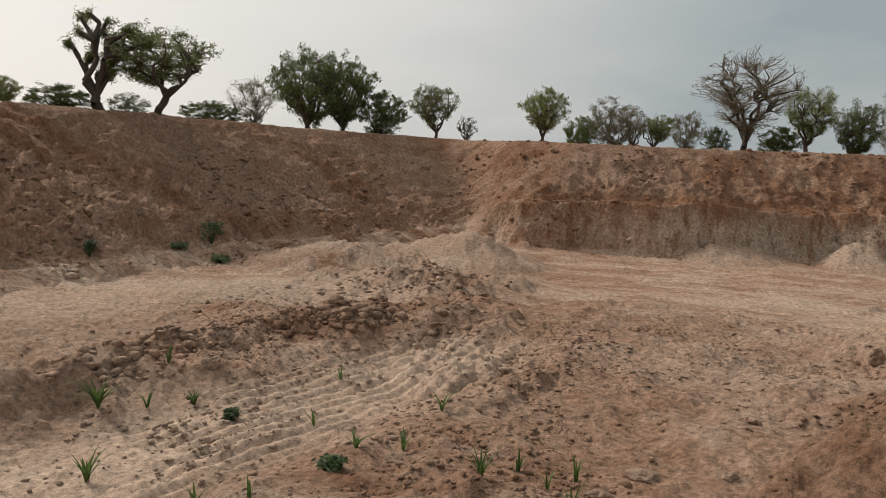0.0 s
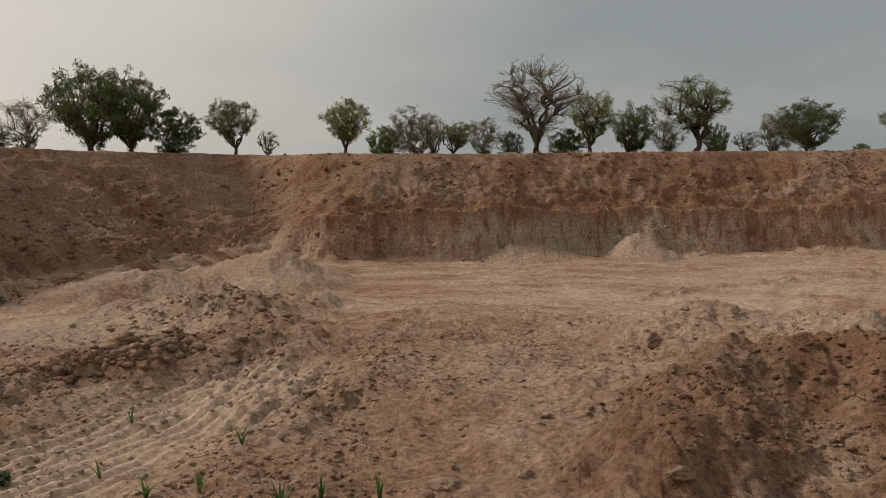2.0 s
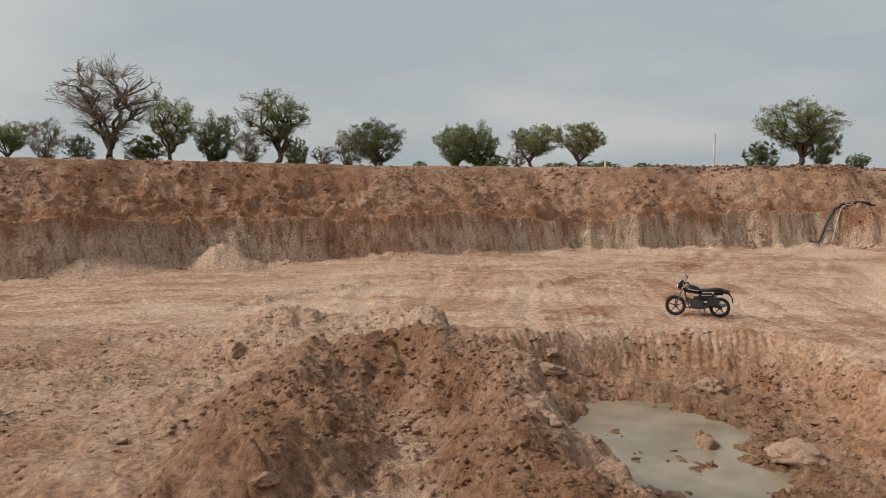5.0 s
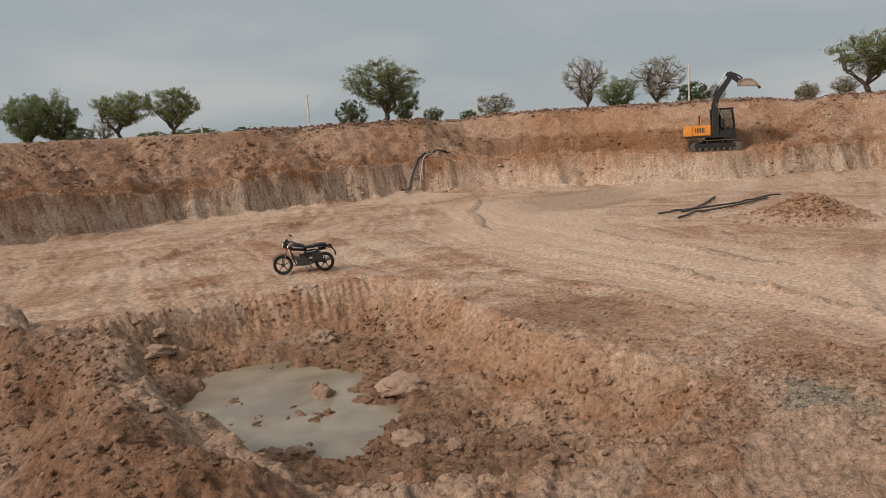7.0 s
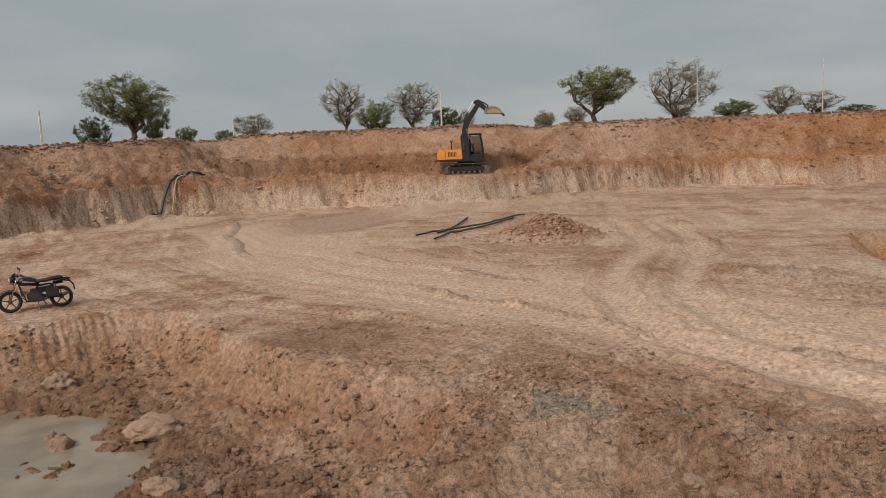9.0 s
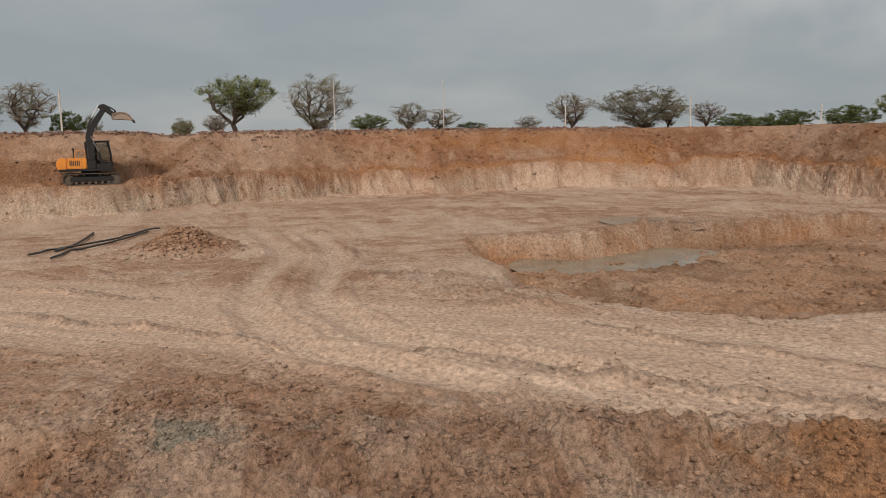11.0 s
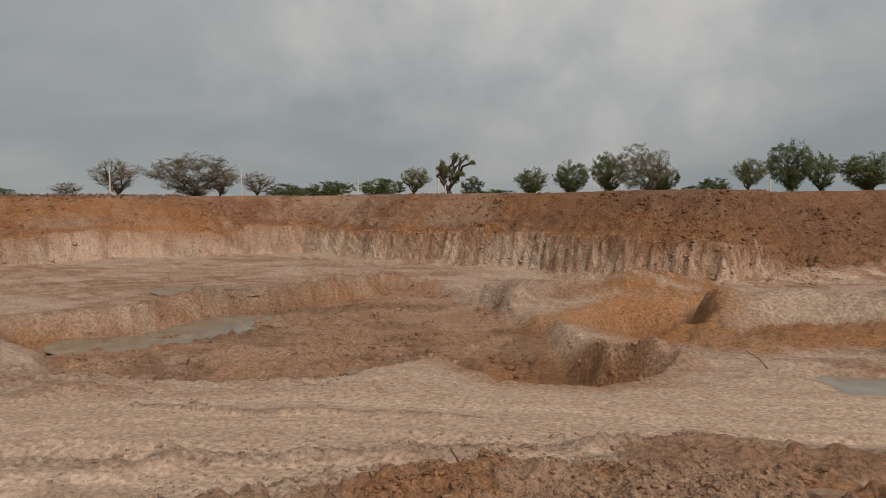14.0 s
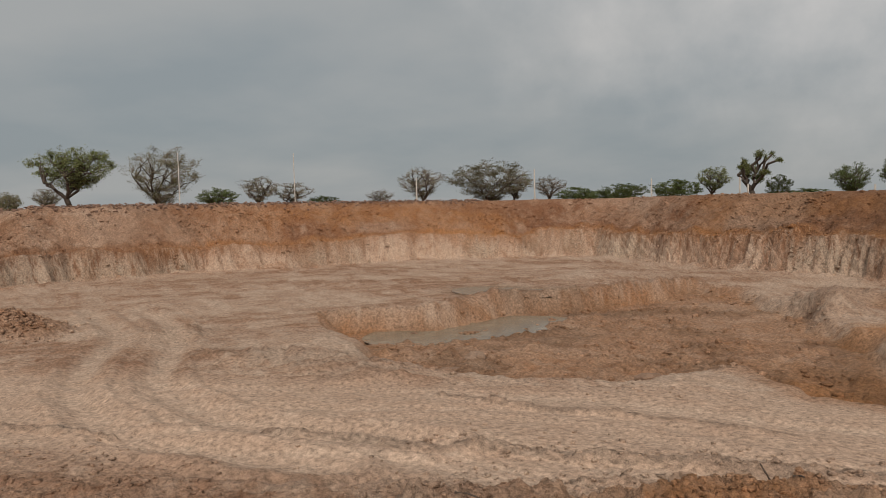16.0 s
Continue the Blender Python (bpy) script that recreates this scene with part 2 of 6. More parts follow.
def fbm(x, y, scale, octaves=4, seed=0, gain=0.5):
    """Layered noise, about -0.5 to 0.5; scale is the size of its largest lumps."""
    out, amp, f = 0, 1.0, 1.0 / scale
    for k in range(octaves):
        ca, sa = math.cos(0.7 * k), math.sin(0.7 * k)
        out = out + amp * value_noise((x * ca - y * sa) * f, (x * sa + y * ca) * f, seed + k * 17)
        amp, f = amp * gain, f * 2.03
    return out


def lump_field(x, y, size, share, seed):
    """Heights of separate rounded lumps of broken soil, one to a cell of this size in that share of the cells."""
    gx, gy = np.floor(x / size), np.floor(y / size)
    best = np.zeros(x.shape, np.float32)
    for ox in (-1, 0, 1):
        for oy in (-1, 0, 1):
            i, j = (gx + ox).astype(np.int32), (gy + oy).astype(np.int32)
            k = ((i * 73 + seed * 29) & 511) + (((j * 151 + seed * 57) & 511) << 9)
            px, py, pr = NOISE_TABLE[k], NOISE_TABLE[(k + 7919) & 262143], NOISE_TABLE[(k + 104729) & 262143] + 0.5
            rad = np.where(pr < share, 0.30 + 0.38 * pr / share, 0.0)
            dx, dy = x / size - (i + 0.5 + px * 0.8), y / size - (j + 0.5 + py * 0.8)
            squash = 1.0 + 0.9 * (px * 1.3 + 0.5)
            best = np.maximum(best, rad * rad - dx * dx * squash - dy * dy / squash)
    return (np.sqrt(best) * size).astype(np.float32)


def smooth(a, b, v):
    t = np.clip((v - a) / (b - a), 0, 1)
    return t * t * (3 - 2 * t)


def outline_distance(points, x, y):
    """Distance to a closed outline, negative inside, and how far along it the nearest place lies."""
    best, along, inside, run = np.full(x.shape, 1e9), np.zeros(x.shape), np.zeros(x.shape, bool), 0.0
    for (ax, ay), (bx, by) in zip(points, points[1:] + points[:1]):
        ex, ey = bx - ax, by - ay
        ll = math.hypot(ex, ey)
        t = np.clip(((x - ax) * ex + (y - ay) * ey) / (ll * ll), 0, 1)
        d = np.hypot(x - ax - t * ex, y - ay - t * ey)
        near = d < best
        best, along = np.where(near, d, best), np.where(near, run + t * ll, along)
        if ay != by:
            inside ^= ((ay > y) != (by > y)) & (x < (bx - ax) * (y - ay) / (by - ay) + ax)
        run += ll
    return np.where(inside, -best, best), along


def line_distance(points, x, y):
    best, along, run = np.full(x.shape, 1e9), np.zeros(x.shape), 0.0
    for (ax, ay), (bx, by) in zip(points, points[1:]):
        ex, ey = bx - ax, by - ay
        ll = math.hypot(ex, ey)
        t = np.clip(((x - ax) * ex + (y - ay) * ey) / (ll * ll), 0, 1)
        d = np.hypot(x - ax - t * ex, y - ay - t * ey)
        near = d < best
        best, along = np.where(near, d, best), np.where(near, run + t * ll, along)
        run += ll
    return best, along


PIT_FOOT = [(-17, 6), (-12.6, 15.5), (-10.4, 20.6), (-8.2, 25.2), (-5, 29.5), (-1.5, 33.5), (1, 35.5), (4, 32.6), (8.7, 32.2), (14, 32.2), (18.5, 31.6),
            (25, 30), (30, 29.2), (36.5, 27.8), (41.5, 24.8), (47.5, 22), (51, 19), (54.5, 13), (55.5, 7), (55, -1), (56.5, -5), (60, -10.5), (61.5, -20),
            (59.5, -35), (53, -47), (49.5, -50.2), (44, -48.5), (34.5, -45.3), (24.5, -43.6), (17, -41), (11.8, -40.5), (8.5, -43), (4, -50), (-8, -56), (-24, -50), (-30, -22)]
PIT_A = [(12.6, 13.9), (15.7, 13.2), (19.3, 12.1), (21.6, 9.3), (21.3, 6.8), (19.5, 5.9), (17.2, 4.0), (15.2, 1.5), (13.1, -0.7), (11.0, 0.0), (9.2, 2.0), (8.3, 4.2), (9.3, 6.9), (11.0, 10.0)]
PIT_B = [(31.5, -14.8), (25.3, -13.2), (21.1, -11.8), (18.3, -12.1), (15.3, -14), (14.1, -15.4), (13.4, -18.2), (11.2, -16.9), (9.4, -17.3), (7.7, -18.5), (7.4, -20.5),
         (9.5, -21.4), (12.5, -24), (16.5, -28.0), (19.5, -31), (25.5, -36), (29.6, -37.4), (29.5, -29.2), (30.2, -24.4), (28.6, -19)]
HOLE_C = [(13.6, -26), (13.2, -31), (10.6, -31.5), (8.4, -27), (9.8, -23.6)]


def terrain(x, y):
    """Height of the ground and the soils that lie open there, for arrays of places."""
    wx = fbm(x, y, 3.0, 3, 11) * 0.9 + fbm(x, y, 0.8, 2, 12) * 0.25
    wy = fbm(x, y, 3.0, 3, 21) * 0.9 + fbm(x, y, 0.8, 2, 22) * 0.25
    az = np.degrees(np.arctan2(x, y))
    reach = np.hypot(x, y)

    # floor
    z = fbm(x, y, 9, 3, 1) * 0.22 + fbm(x, y, 1.3, 4, 2) * 0.07
    rough = smooth(17, 10, reach) * smooth(-60, -20, -np.abs(az - 60))  # loose ground round the stand
    red, pale, damp, orange, green = (np.zeros(x.shape) for _ in range(5))
    pale += smooth(0.0, 0.35, fbm(x, y, 6, 4, 5)) * 0.55

    # wheel and bucket streaks over the floor
    polar = fbm(az * 0.16, reach * 2.2, 1.0, 4, 33, 0.65) * smooth(16, 24, reach)
    z += polar * 0.07
    red += smooth(0.08, 0.18, polar) * 0.6
    pale += smooth(0.08, 0.16, -polar) * 0.5
    rings = fbm(x + y * 0.45, (y - x * 0.45) * 0.16, 0.55, 3, 31)
    z += rings * 0.05
    red += smooth(0.12, 0.24, fbm(x * 0.35 + y * 0.2, y - x * 0.3, 1.6, 4, 32, 0.6)) * 0.5
    pale += smooth(0.08, 0.2, fbm(x * 0.3 - y * 0.1, y + x * 0.25, 1.2, 4, 35, 0.6)) * 0.45

    # swath of pale trodden road past the pits
    rd, _ = line_distance([(-6, -20), (3, -16.2), (10, -13), (16, -8), (22, -2), (30, 6), (42, 10), (50, 4)], x + wx, y + wy)
    road = smooth(4.6, 2.2, rd)
    z *= 1 - 0.6 * road
    pale = np.maximum(pale * (1 - road * 0.5), road * 0.75)
    red *= 1 - road * 0.8
    sway = fbm(x, y, 7, 2, 38) * 1.3
    rs, run = line_distance([(-9, -14), (1, -9.2), (8, -5.5), (13, -1), (22, 7), (30, 15), (42, 20), (52, 16)], x + sway, y - sway)
    tyre = value_noise(rs / 0.42, run / 9, 36) + 0.6 * value_noise(rs / 0.17, run / 5, 37)
    belt = smooth(16, 13, rs) * smooth(12, 16, reach + 4 * road)
    z += belt * tyre * 0.075
    red += belt * smooth(0.16, 0.42, tyre) * 0.55
    pale += belt * smooth(0.12, 0.4, -tyre) * 0.35

    # ruts that curve off the road
    for off in (0.0, 2.0):
        td, _ = line_distance([(41 - off, -8.0 - off), (34 - off * 0.6, -7.6 - off), (29.8 - off, -6.9 - off * 0.7), (25 - off * 0.8, -4.9 - off * 0.8), (21.3 - off * 0.6, -3.9 - off), (17, -4.2 - off), (13, -6.5 - off)], x + wx * 0.3, y + wy * 0.3)
        z -= 0.09 * smooth(0.5, 0.15, td) - 0.08 * smooth(0.3, 0.0, np.abs(td - 0.75))
        pale = np.maximum(pale, smooth(0.6, 0.2, td) * 0.9)
        red += smooth(0.4, 0.0, np.abs(td - 0.8)) * 0.3

    loosened = np.zeros(x.shape)

    def heap(cx, cy, r, h, power=1.0):
        nonlocal z, loosened
        d = np.hypot(x - cx + wx * 0.6, y - cy + wy * 0.6) / r
        lump = h * np.clip(1 - d, 0, 1) ** power
        lump = np.where(d < 0.25, h * (0.75 ** power) + (lump - h * 0.75 ** power) * 0.55, lump)
        z += lump + fbm(x, y, 0.7, 4, 55) * 0.16 * smooth(1.1, 0.6, d)
        loosened = np.maximum(loosened, smooth(1.1, 0.75, d))
        return smooth(1.1, 0.75, d)

    def ridge(points, w, h, lumpy=0.2):
        nonlocal z, loosened
        d, _ = line_distance(points, x + wx * 0.55, y + wy * 0.55)
        k = np.clip(1 - d / w, 0, 1)
        z += h * k * k * (3 - 2 * k) * (1 + fbm(x, y, 1.6, 2, 57) * 0.6) + fbm(x, y, 0.6, 4, 56) * lumpy * smooth(1.2 * w, 0.5 * w, d)
        loosened = np.maximum(loosened, smooth(1.1 * w, 0.6 * w, d))
        return smooth(1.1 * w, 0.6 * w, d)

    # the mound to stand on
    z += 2.45 * smooth(7.6, 1.6, np.hypot(x - 0.7, y + 0.5))
    # trodden, lumpy ground in front of it
    front = smooth(19, 13, np.hypot(x - 0.5, y - 6)) * smooth(2, 8, y)
    z += front * (0.34 + fbm(x, y, 2.4, 4, 61) * 0.30 + fbm(x, y, 0.5, 4, 62, 0.62) * 0.10)
    z += front * smooth(-0.12, 0.14, fbm(x, y, 2.3, 3, 60)) * (lump_field(x + wx * 0.4, y + wy * 0.4, 0.62, 0.30, 161) * 0.22 + lump_field(x + wx * 0.3, y, 0.27, 0.35, 162) * 0.36 + lump_field(x, y + wy * 0.3, 0.13, 0.4, 163) * 0.4)
    red += front * smooth(0.0, 0.3, fbm(x, y, 1.8, 3, 63)) * 0.3
    pale *= 1 - 0.3 * front
    near_lumps = smooth(20, 9, reach) * smooth(6, 3, y) * (1 - 0.92 * road)
    z += near_lumps * (fbm(x, y, 0.4, 4, 64, 0.7) * 0.16 + np.abs(fbm(x, y, 1.1, 3, 65)) * 0.22 + lump_field(x + wx * 0.4, y, 0.42, 0.3, 164) * 0.3 + lump_field(x, y + wy * 0.3, 0.16, 0.45, 165) * 0.45)
    # swale with the marks of a bucket's teeth
    sd, _ = line_distance([(-6, 6.5), (-3.4, 9.8), (-1.4, 12.4), (0.2, 14.0)], x + wx * 0.3, y + wy * 0.3)
    swale = smooth(2.3, 0.7, sd)
    across = (x * 0.78 - y * 0.62)
    z -= swale * 0.30
    green += swale * 0.12
    z *= 1 - 0.55 * smooth(2.2, 1.2, sd)
    tooth = np.abs(((across / 0.30 + fbm(x, y, 2.6, 2, 67) * 0.4) % 1.0) - 0.5) * 2
    z += smooth(1.9, 1.2, sd) * (0.085 * (smooth(0.15, 0.8, tooth) - 0.5) * smooth(-0.42, 0.05, fbm(x, y, 2.2, 2, 66)) + fbm(x, y, 0.25, 3, 68) * 0.035)
    pale = np.maximum(pale, swale * 0.75)
    red *= 1 - swale * 0.7
    ridge([(-7, 9.0), (-5.5, 11.6), (-5.0, 13.8), (-3.6, 15.1), (-1.6, 16.4)], 0.9, 0.26, 0.2)
    ridge([(-0.2, 21.5), (0.4, 18.5), (0.5, 16.0), (1.1, 13.0)], 1.7, 0.20, 0.22)
    ridge([(-3.0, 22.4), (-1.0, 21.6), (0.4, 21.2), (1.9, 22.3)], 1.5, 0.34, 0.25)
    lane, _ = line_distance([(-14, 12), (-9.5, 17.2), (-6.2, 20.6), (-2.6, 20.2)], x + wx * 0.5, y + wy * 0.5)
    lane = smooth(3.4, 1.8, lane)
    pale = np.maximum(pale, lane * 0.75); red *= 1 - 0.8 * lane; green += lane * 0.18 * smooth(-0.1, 0.3, fbm(x, y, 5, 3, 69))
    pale = np.maximum(pale, 0.6 * heap(1.0, 27.8, 3.2, 1.3))
    red += 0.2 * heap(-3.5, 26.5, 3.0, 0.9)
    # scooped spoil heap beside the first pit
    hp = ridge([(5.6, 8.7), (7.4, 10.4), (9.4, 11.2), (10.4, 10.1), (9.7, 8.4), (8.4, 6.6), (7.2, 5.0)], 1.6, 0.66, 0.25)
    red += hp * 0.95; damp += hp * 0.22
    pale = np.maximum(pale * (1 - hp), 0.0)
    pale = np.maximum(pale, 0.8 * heap(12.2, 12.6, 2.6, 0.85))
    pale = np.maximum(pale, 0.6 * heap(10.4, 15.6, 2.4, 0.65))
    # heaps on the far floor
    pale = np.maximum(pale, 0.9 * heap(17.0, 31.3, 2.0, 1.0))
    pale = np.maximum(pale, 0.5 * heap(12.0, 32.2, 2.2, 0.6))
    mh = heap(35.4, -4.1, 2.5, 0.95)
    red += 0.25 * mh; orange += 0.2 * mh; pale *= 1 - 0.8 * mh
    heap(30.0, -9.0, 1.6, 0.3)
    # spoil round the second pit
    nh = ridge([(7.9, -8.6), (6.8, -10.0), (5.0, -10.9), (3.0, -11.6), (1.0, -11.6)], 1.5, 0.46, 0.25)
    orange += nh * 0.6
    nh2 = ridge([(10.6, -3.0), (9.6, -5.2), (8.8, -7.2)], 1.5, 0.35, 0.25)
    red += nh2 * 0.12
    mud = ridge([(5.4, -13.0), (3.2, -14.0), (0.5, -14.9), (-3, -16)], 0.9, 0.10, 0.14)
    red += 0.55 * mud; orange += 0.3 * mud; pale *= 1 - 0.7 * mud
    red += 0.35 * ridge([(15.5, -6.8), (13.2, -8.4), (10.6, -10.2), (8.2, -12.0), (5.2, -14.0), (0, -16.5)], 0.30, 0.09, 0.10)
    red += 0.3 * ridge([(16, -10.6), (12.5, -12.4), (9.5, -13.6)], 0.16, 0.05, 0.06)
    red += 0.3 * ridge([(10.2, -9.0), (6.5, -12.2), (2.5, -14.4)], 0.14, 0.05, 0.06)
    red += 0.3 * ridge([(24, 1.5), (20.5, -1.5), (17.5, -4.0)], 0.16, 0.05, 0.05)
    red += 0.3 * ridge([(31, 4.0), (27, 1.2), (24, -2.0)], 0.2, 0.06, 0.05)
    red += 0.25 * ridge([(46, 13), (38, 11.0), (32, 8.5)], 0.28, 0.08, 0.06)
    red += 0.25 * ridge([(34, 18.5), (28, 19), (22, 18.5)], 0.28, 0.08, 0.06)
    red += 0.25 * ridge([(26, 24), (19, 23.5), (12, 22)], 0.28, 0.08, 0.06)
    red += 0.25 * ridge([(47, -18), (42, -26), (35, -33)], 0.3, 0.1, 0.06)
    ridge([(24, -8.6), (21.5, -10.6), (19.2, -10.7)], 1.4, 0.22, 0.15)
    wh = ridge([(8.4, -28.2), (6.6, -29.6), (4.0, -30.6), (0, -30.5), (-4, -32)], 3.0, 0.95, 0.2)
    pale = np.maximum(pale, wh)
    oh = heap(13.8, -35.0, 4.2, 1.25); orange += oh * 0.8
    pale = np.maximum(pale, 0.25 * ridge([(7.6, -20.4), (8.8, -21.0), (10.4, -21.6)], 0.9, 0.3, 0.2))
    spill = ridge([(8.4, -24.2), (6.8, -24.2), (5.2, -25.8), (3.6, -27.0)], 1.9, 0.32, 0.2)
    orange += 0.75 * spill; red += 0.35 * spill; pale *= 1 - 0.9 * spill
    pale = np.maximum(pale, 0.5 * ridge([(17.5, -29.5), (19.5, -32.5), (16.5, -34)], 1.6, 0.6, 0.25))
    ridge([(30.5, -15.4), (28.8, -18.4), (30.3, -24), (29.7, -29.5), (29.8, -37)], 1.1, 0.28, 0.18)

    z += loosened * (lump_field(x + wx * 0.4, y + wy * 0.3, 0.55, 0.35, 181) * 0.26 + lump_field(x, y + wx * 0.3, 0.24, 0.45, 182) * 0.42)

    # first pit: teeth marks down its sides, mud and water in it
    d, along = outline_distance(PIT_A, x + wx * 0.5, y + wy * 0.5)
    teeth = (np.abs(((along / 0.22 + value_noise(along * 0.7, along * 0.0, 71) * 0.35) % 1.0) - 0.5) - 0.25) * 0.30
    dd = d + teeth * smooth(-1.8, -0.3, d) * smooth(0.3, -0.1, d)
    bowl = smooth(0.05, -1.25, dd) * 0.95 + smooth(-0.9, -2.8, d) * 0.28
    far_side = smooth(13, 16, reach)
    z = z * (1 - smooth(-0.2, -1.5, d) * 0.9) - bowl * (0.93 + 0.10 * far_side)
    inner = smooth(-0.1, -1.0, d)
    z += inner * (fbm(x, y, 0.45, 4, 73, 0.6) * 0.16 + fbm(x, y, 1.8, 3, 74) * 0.16)
    bu, bv = (x - 14.5) * 0.85 + (y - 8.3) * 0.53, (y - 8.3) * 0.85 - (x - 14.5) * 0.53
    z -= 0.36 * smooth(1.25, 0.85, np.hypot(bu / 3.4, bv / 1.9) + fbm(x, y, 1.2, 3, 75) * 0.5)
    z += smooth(0.6, -0.5, d) * smooth(0.8, 1.3, np.hypot(bu / 3.4, bv / 1.9)) * (lump_field(x + wx * 0.3, y, 0.34, 0.45, 166) * 0.5 + lump_field(x, y, 0.15, 0.5, 167) * 0.5)
    orange += smooth(0.1, -0.3, d) * smooth(-2.2, -0.9, d) * 0.18
    side = smooth(1.5, 0.4, np.abs(d + 0.4)) * smooth(13.4, 12.0, x) * smooth(3.0, 5.0, y)  # bare sand slope from the spoil heap
    pale = np.maximum(pale, 0.45 * side); red *= 1 - 0.75 * side; damp *= 1 - 0.8 * side
    damp += inner * (0.15 + 0.40 * smooth(-1.4, -2.6, d))
    pale *= 1 - inner
    red += inner * 0.3
    green += smooth(1.5, 0.4, np.hypot(x - 12.6 + wx, (y + 1.6) * 1.4 + wy)) * smooth(-0.1, 0.15, fbm(x, y, 0.8, 3, 121)) * 0.8 + smooth(1.2, 0.3, np.hypot((x - 11.6) * 1.5 + wx, y + 3.8 + wy)) * 0.6

    # second, shallow pit
    d, along = outline_distance(PIT_B, x + wx * 0.7, y + wy * 0.7)
    teeth = (np.abs(((along / 0.5 + value_noise(along * 0.6, along * 0.0, 81)) % 1.0) - 0.5) - 0.25) * 0.16
    deep = smooth(5.5, 2.0, np.hypot(x - 10.6, y + 19.2))
    dd = d + teeth * (1 - 0.8 * deep) * smooth(-1.2, -0.2, d) * smooth(0.3, -0.1, d)
    inner = smooth(-0.1, -0.9, d)
    z = z * (1 - 0.8 * inner) - smooth(0.05, -0.75, dd) * (0.58 + 0.5 * deep)
    z += inner * (fbm(x, y, 0.6, 4, 83, 0.65) * 0.14 + fbm(x, y, 4, 3, 84) * 0.10 + (lump_field(x + wx * 0.4, y, 0.7, 0.4, 168) * 0.3 + lump_field(x, y, 0.3, 0.45, 169) * 0.4) * smooth(-0.2, 0.15, fbm(x, y, 5, 2, 85)))
    td, _ = line_distance([(28.4, -16.4), (26.6, -19), (28.2, -25), (27.6, -33)], x + wx, y + wy)
    z -= inner * 0.24 * smooth(3.0, 1.2, td)
    damp += inner * (0.08 + 0.34 * smooth(-0.05, 0.2, fbm(x, y, 2.5, 3, 86)) + 0.25 * deep)
    pale += inner * 0.45 * smooth(0.05, 0.25, fbm(x, y, 3.2, 3, 87)) * (1 - deep)
    pale *= 1 - inner * 0.8
    orange += smooth(0.2, -0.3, d) * smooth(-1.6, -0.5, d) * 0.3 + inner * (0.3 + 0.4 * deep); red += inner * deep * 0.8
    rust = deep * smooth(1.3, 0.2, d)
    red += 0.5 * rust; orange += 0.3 * rust; pale *= 1 - 0.65 * rust
    d, _ = outline_distance(HOLE_C, x + wx * 0.6, y + wy * 0.6)
    z -= smooth(0.3, -1.2, d) * 1.9
    orange += smooth(2.2, 0.3, d) * 0.75; red += smooth(1.5, 0.0, d) * 0.6; pale *= 1 - smooth(1.5, 0.2, d) * 0.9
    damp += smooth(0, -1.2, d) * 0.3
    z -= 0.22 * smooth(1.9, 0.9, np.hypot((x - 2.9) * 0.7, y + 20.6) + wx)
    # a shallow dip with damp silt past the first pit, and another far off
    dip = smooth(2.0, 1.0, np.hypot((x - 18.2) / 1.2, y - 2.6) + wx)
    z -= 0.1 * dip
    damp += dip * 0.25; red += dip * 0.3; pale *= 1 - dip
    dip = smooth(5.5, 4.0, np.hypot((x - 32) * 0.9, (y + 26.5) * 1.6) + wx)
    z -= 0.12 * dip; damp += dip * 0.4
    dip = smooth(4.5, 2.5, np.hypot((x - 46) * 0.5, y - 6.5) + wx)
    z -= 0.1 * dip; damp += dip * 0.3

    # banks: a steep cut with a looser slope of spoil above it
    d, along = outline_distance(PIT_FOOT, x + wx * 0.8, y + wy * 0.8)
    left = np.maximum(smooth(6.0, 0.5, az) * smooth(-120, -60, az), smooth(166, 168.5, az))
    bench = smooth(70, 76, az) * smooth(98, 93.5, az)
    south = smooth(100, 118, az)
    top = np.interp(az, [-180, -60, -29, -15, 0, 15, 40, 62, 80, 110, 131, 151, 170, 180], [5.0, 5.3, 5.15, 5.1, 4.75, 4.55, 4.62, 4.85, 5.4, 5.4, 5.2, 4.8, 4.6, 4.6])
    top = top + fbm(x, y, 9, 2, 91) * 0.14
    wide = 4.6 + 3.4 * left + 4.2 * bench
    marks = value_noise(along / 0.55, d * 0.15, 93) + 0.6 * value_noise(along / 0.22, d * 0.3, 94)
    gully = np.maximum(0, value_noise(along / 2.6, along * 0.0, 95) - 0.22) * 1.4
    dc = d + marks * (0.11 - 0.05 * south - 0.05 * bench) * (1 - left) - gully * (0.8 - 0.5 * south) * (1 - left)
    scored = np.abs(((along / 0.78 + value_noise(along / 1.9, along * 0.0, 120) * 1.1) % 1.0) - 0.5) * 2
    dc = dc + (0.16 * smooth(0.45, 0.0, scored) * smooth(108, 135, az) + 0.10 * np.abs(value_noise(along / 0.24, d * 0.15, 122)) * south) * (1 - left)
    ledge = 2.0 + fbm(x, y, 5, 3, 96) * 0.55 + 0.15 * south
    cut = ledge * np.clip((dc + 0.02) / 0.62, 0, 1)
    spoil = (top - ledge) * np.clip((d - 1.0) / (wide - 1.0), 0, 1) ** 0.92
    stepped = 1.95 * np.clip((dc + 0.05) / 0.8, 0, 1) + 1.25 * smooth(4.0, 4.7, dc) + (top - 3.2) * np.clip((d - 4.8) / 4.0, 0, 1)
    talus = top * np.clip((d + 0.4) / wide, 0, 1) ** 0.95
    bank = cut + spoil
    bank = bank + (stepped - bank) * bench
    bank = bank + (talus - bank) * left
    on = smooth(0.1, 0.9, d)
    slope = on * smooth(wide + 0.6, wide - 1.0, d)
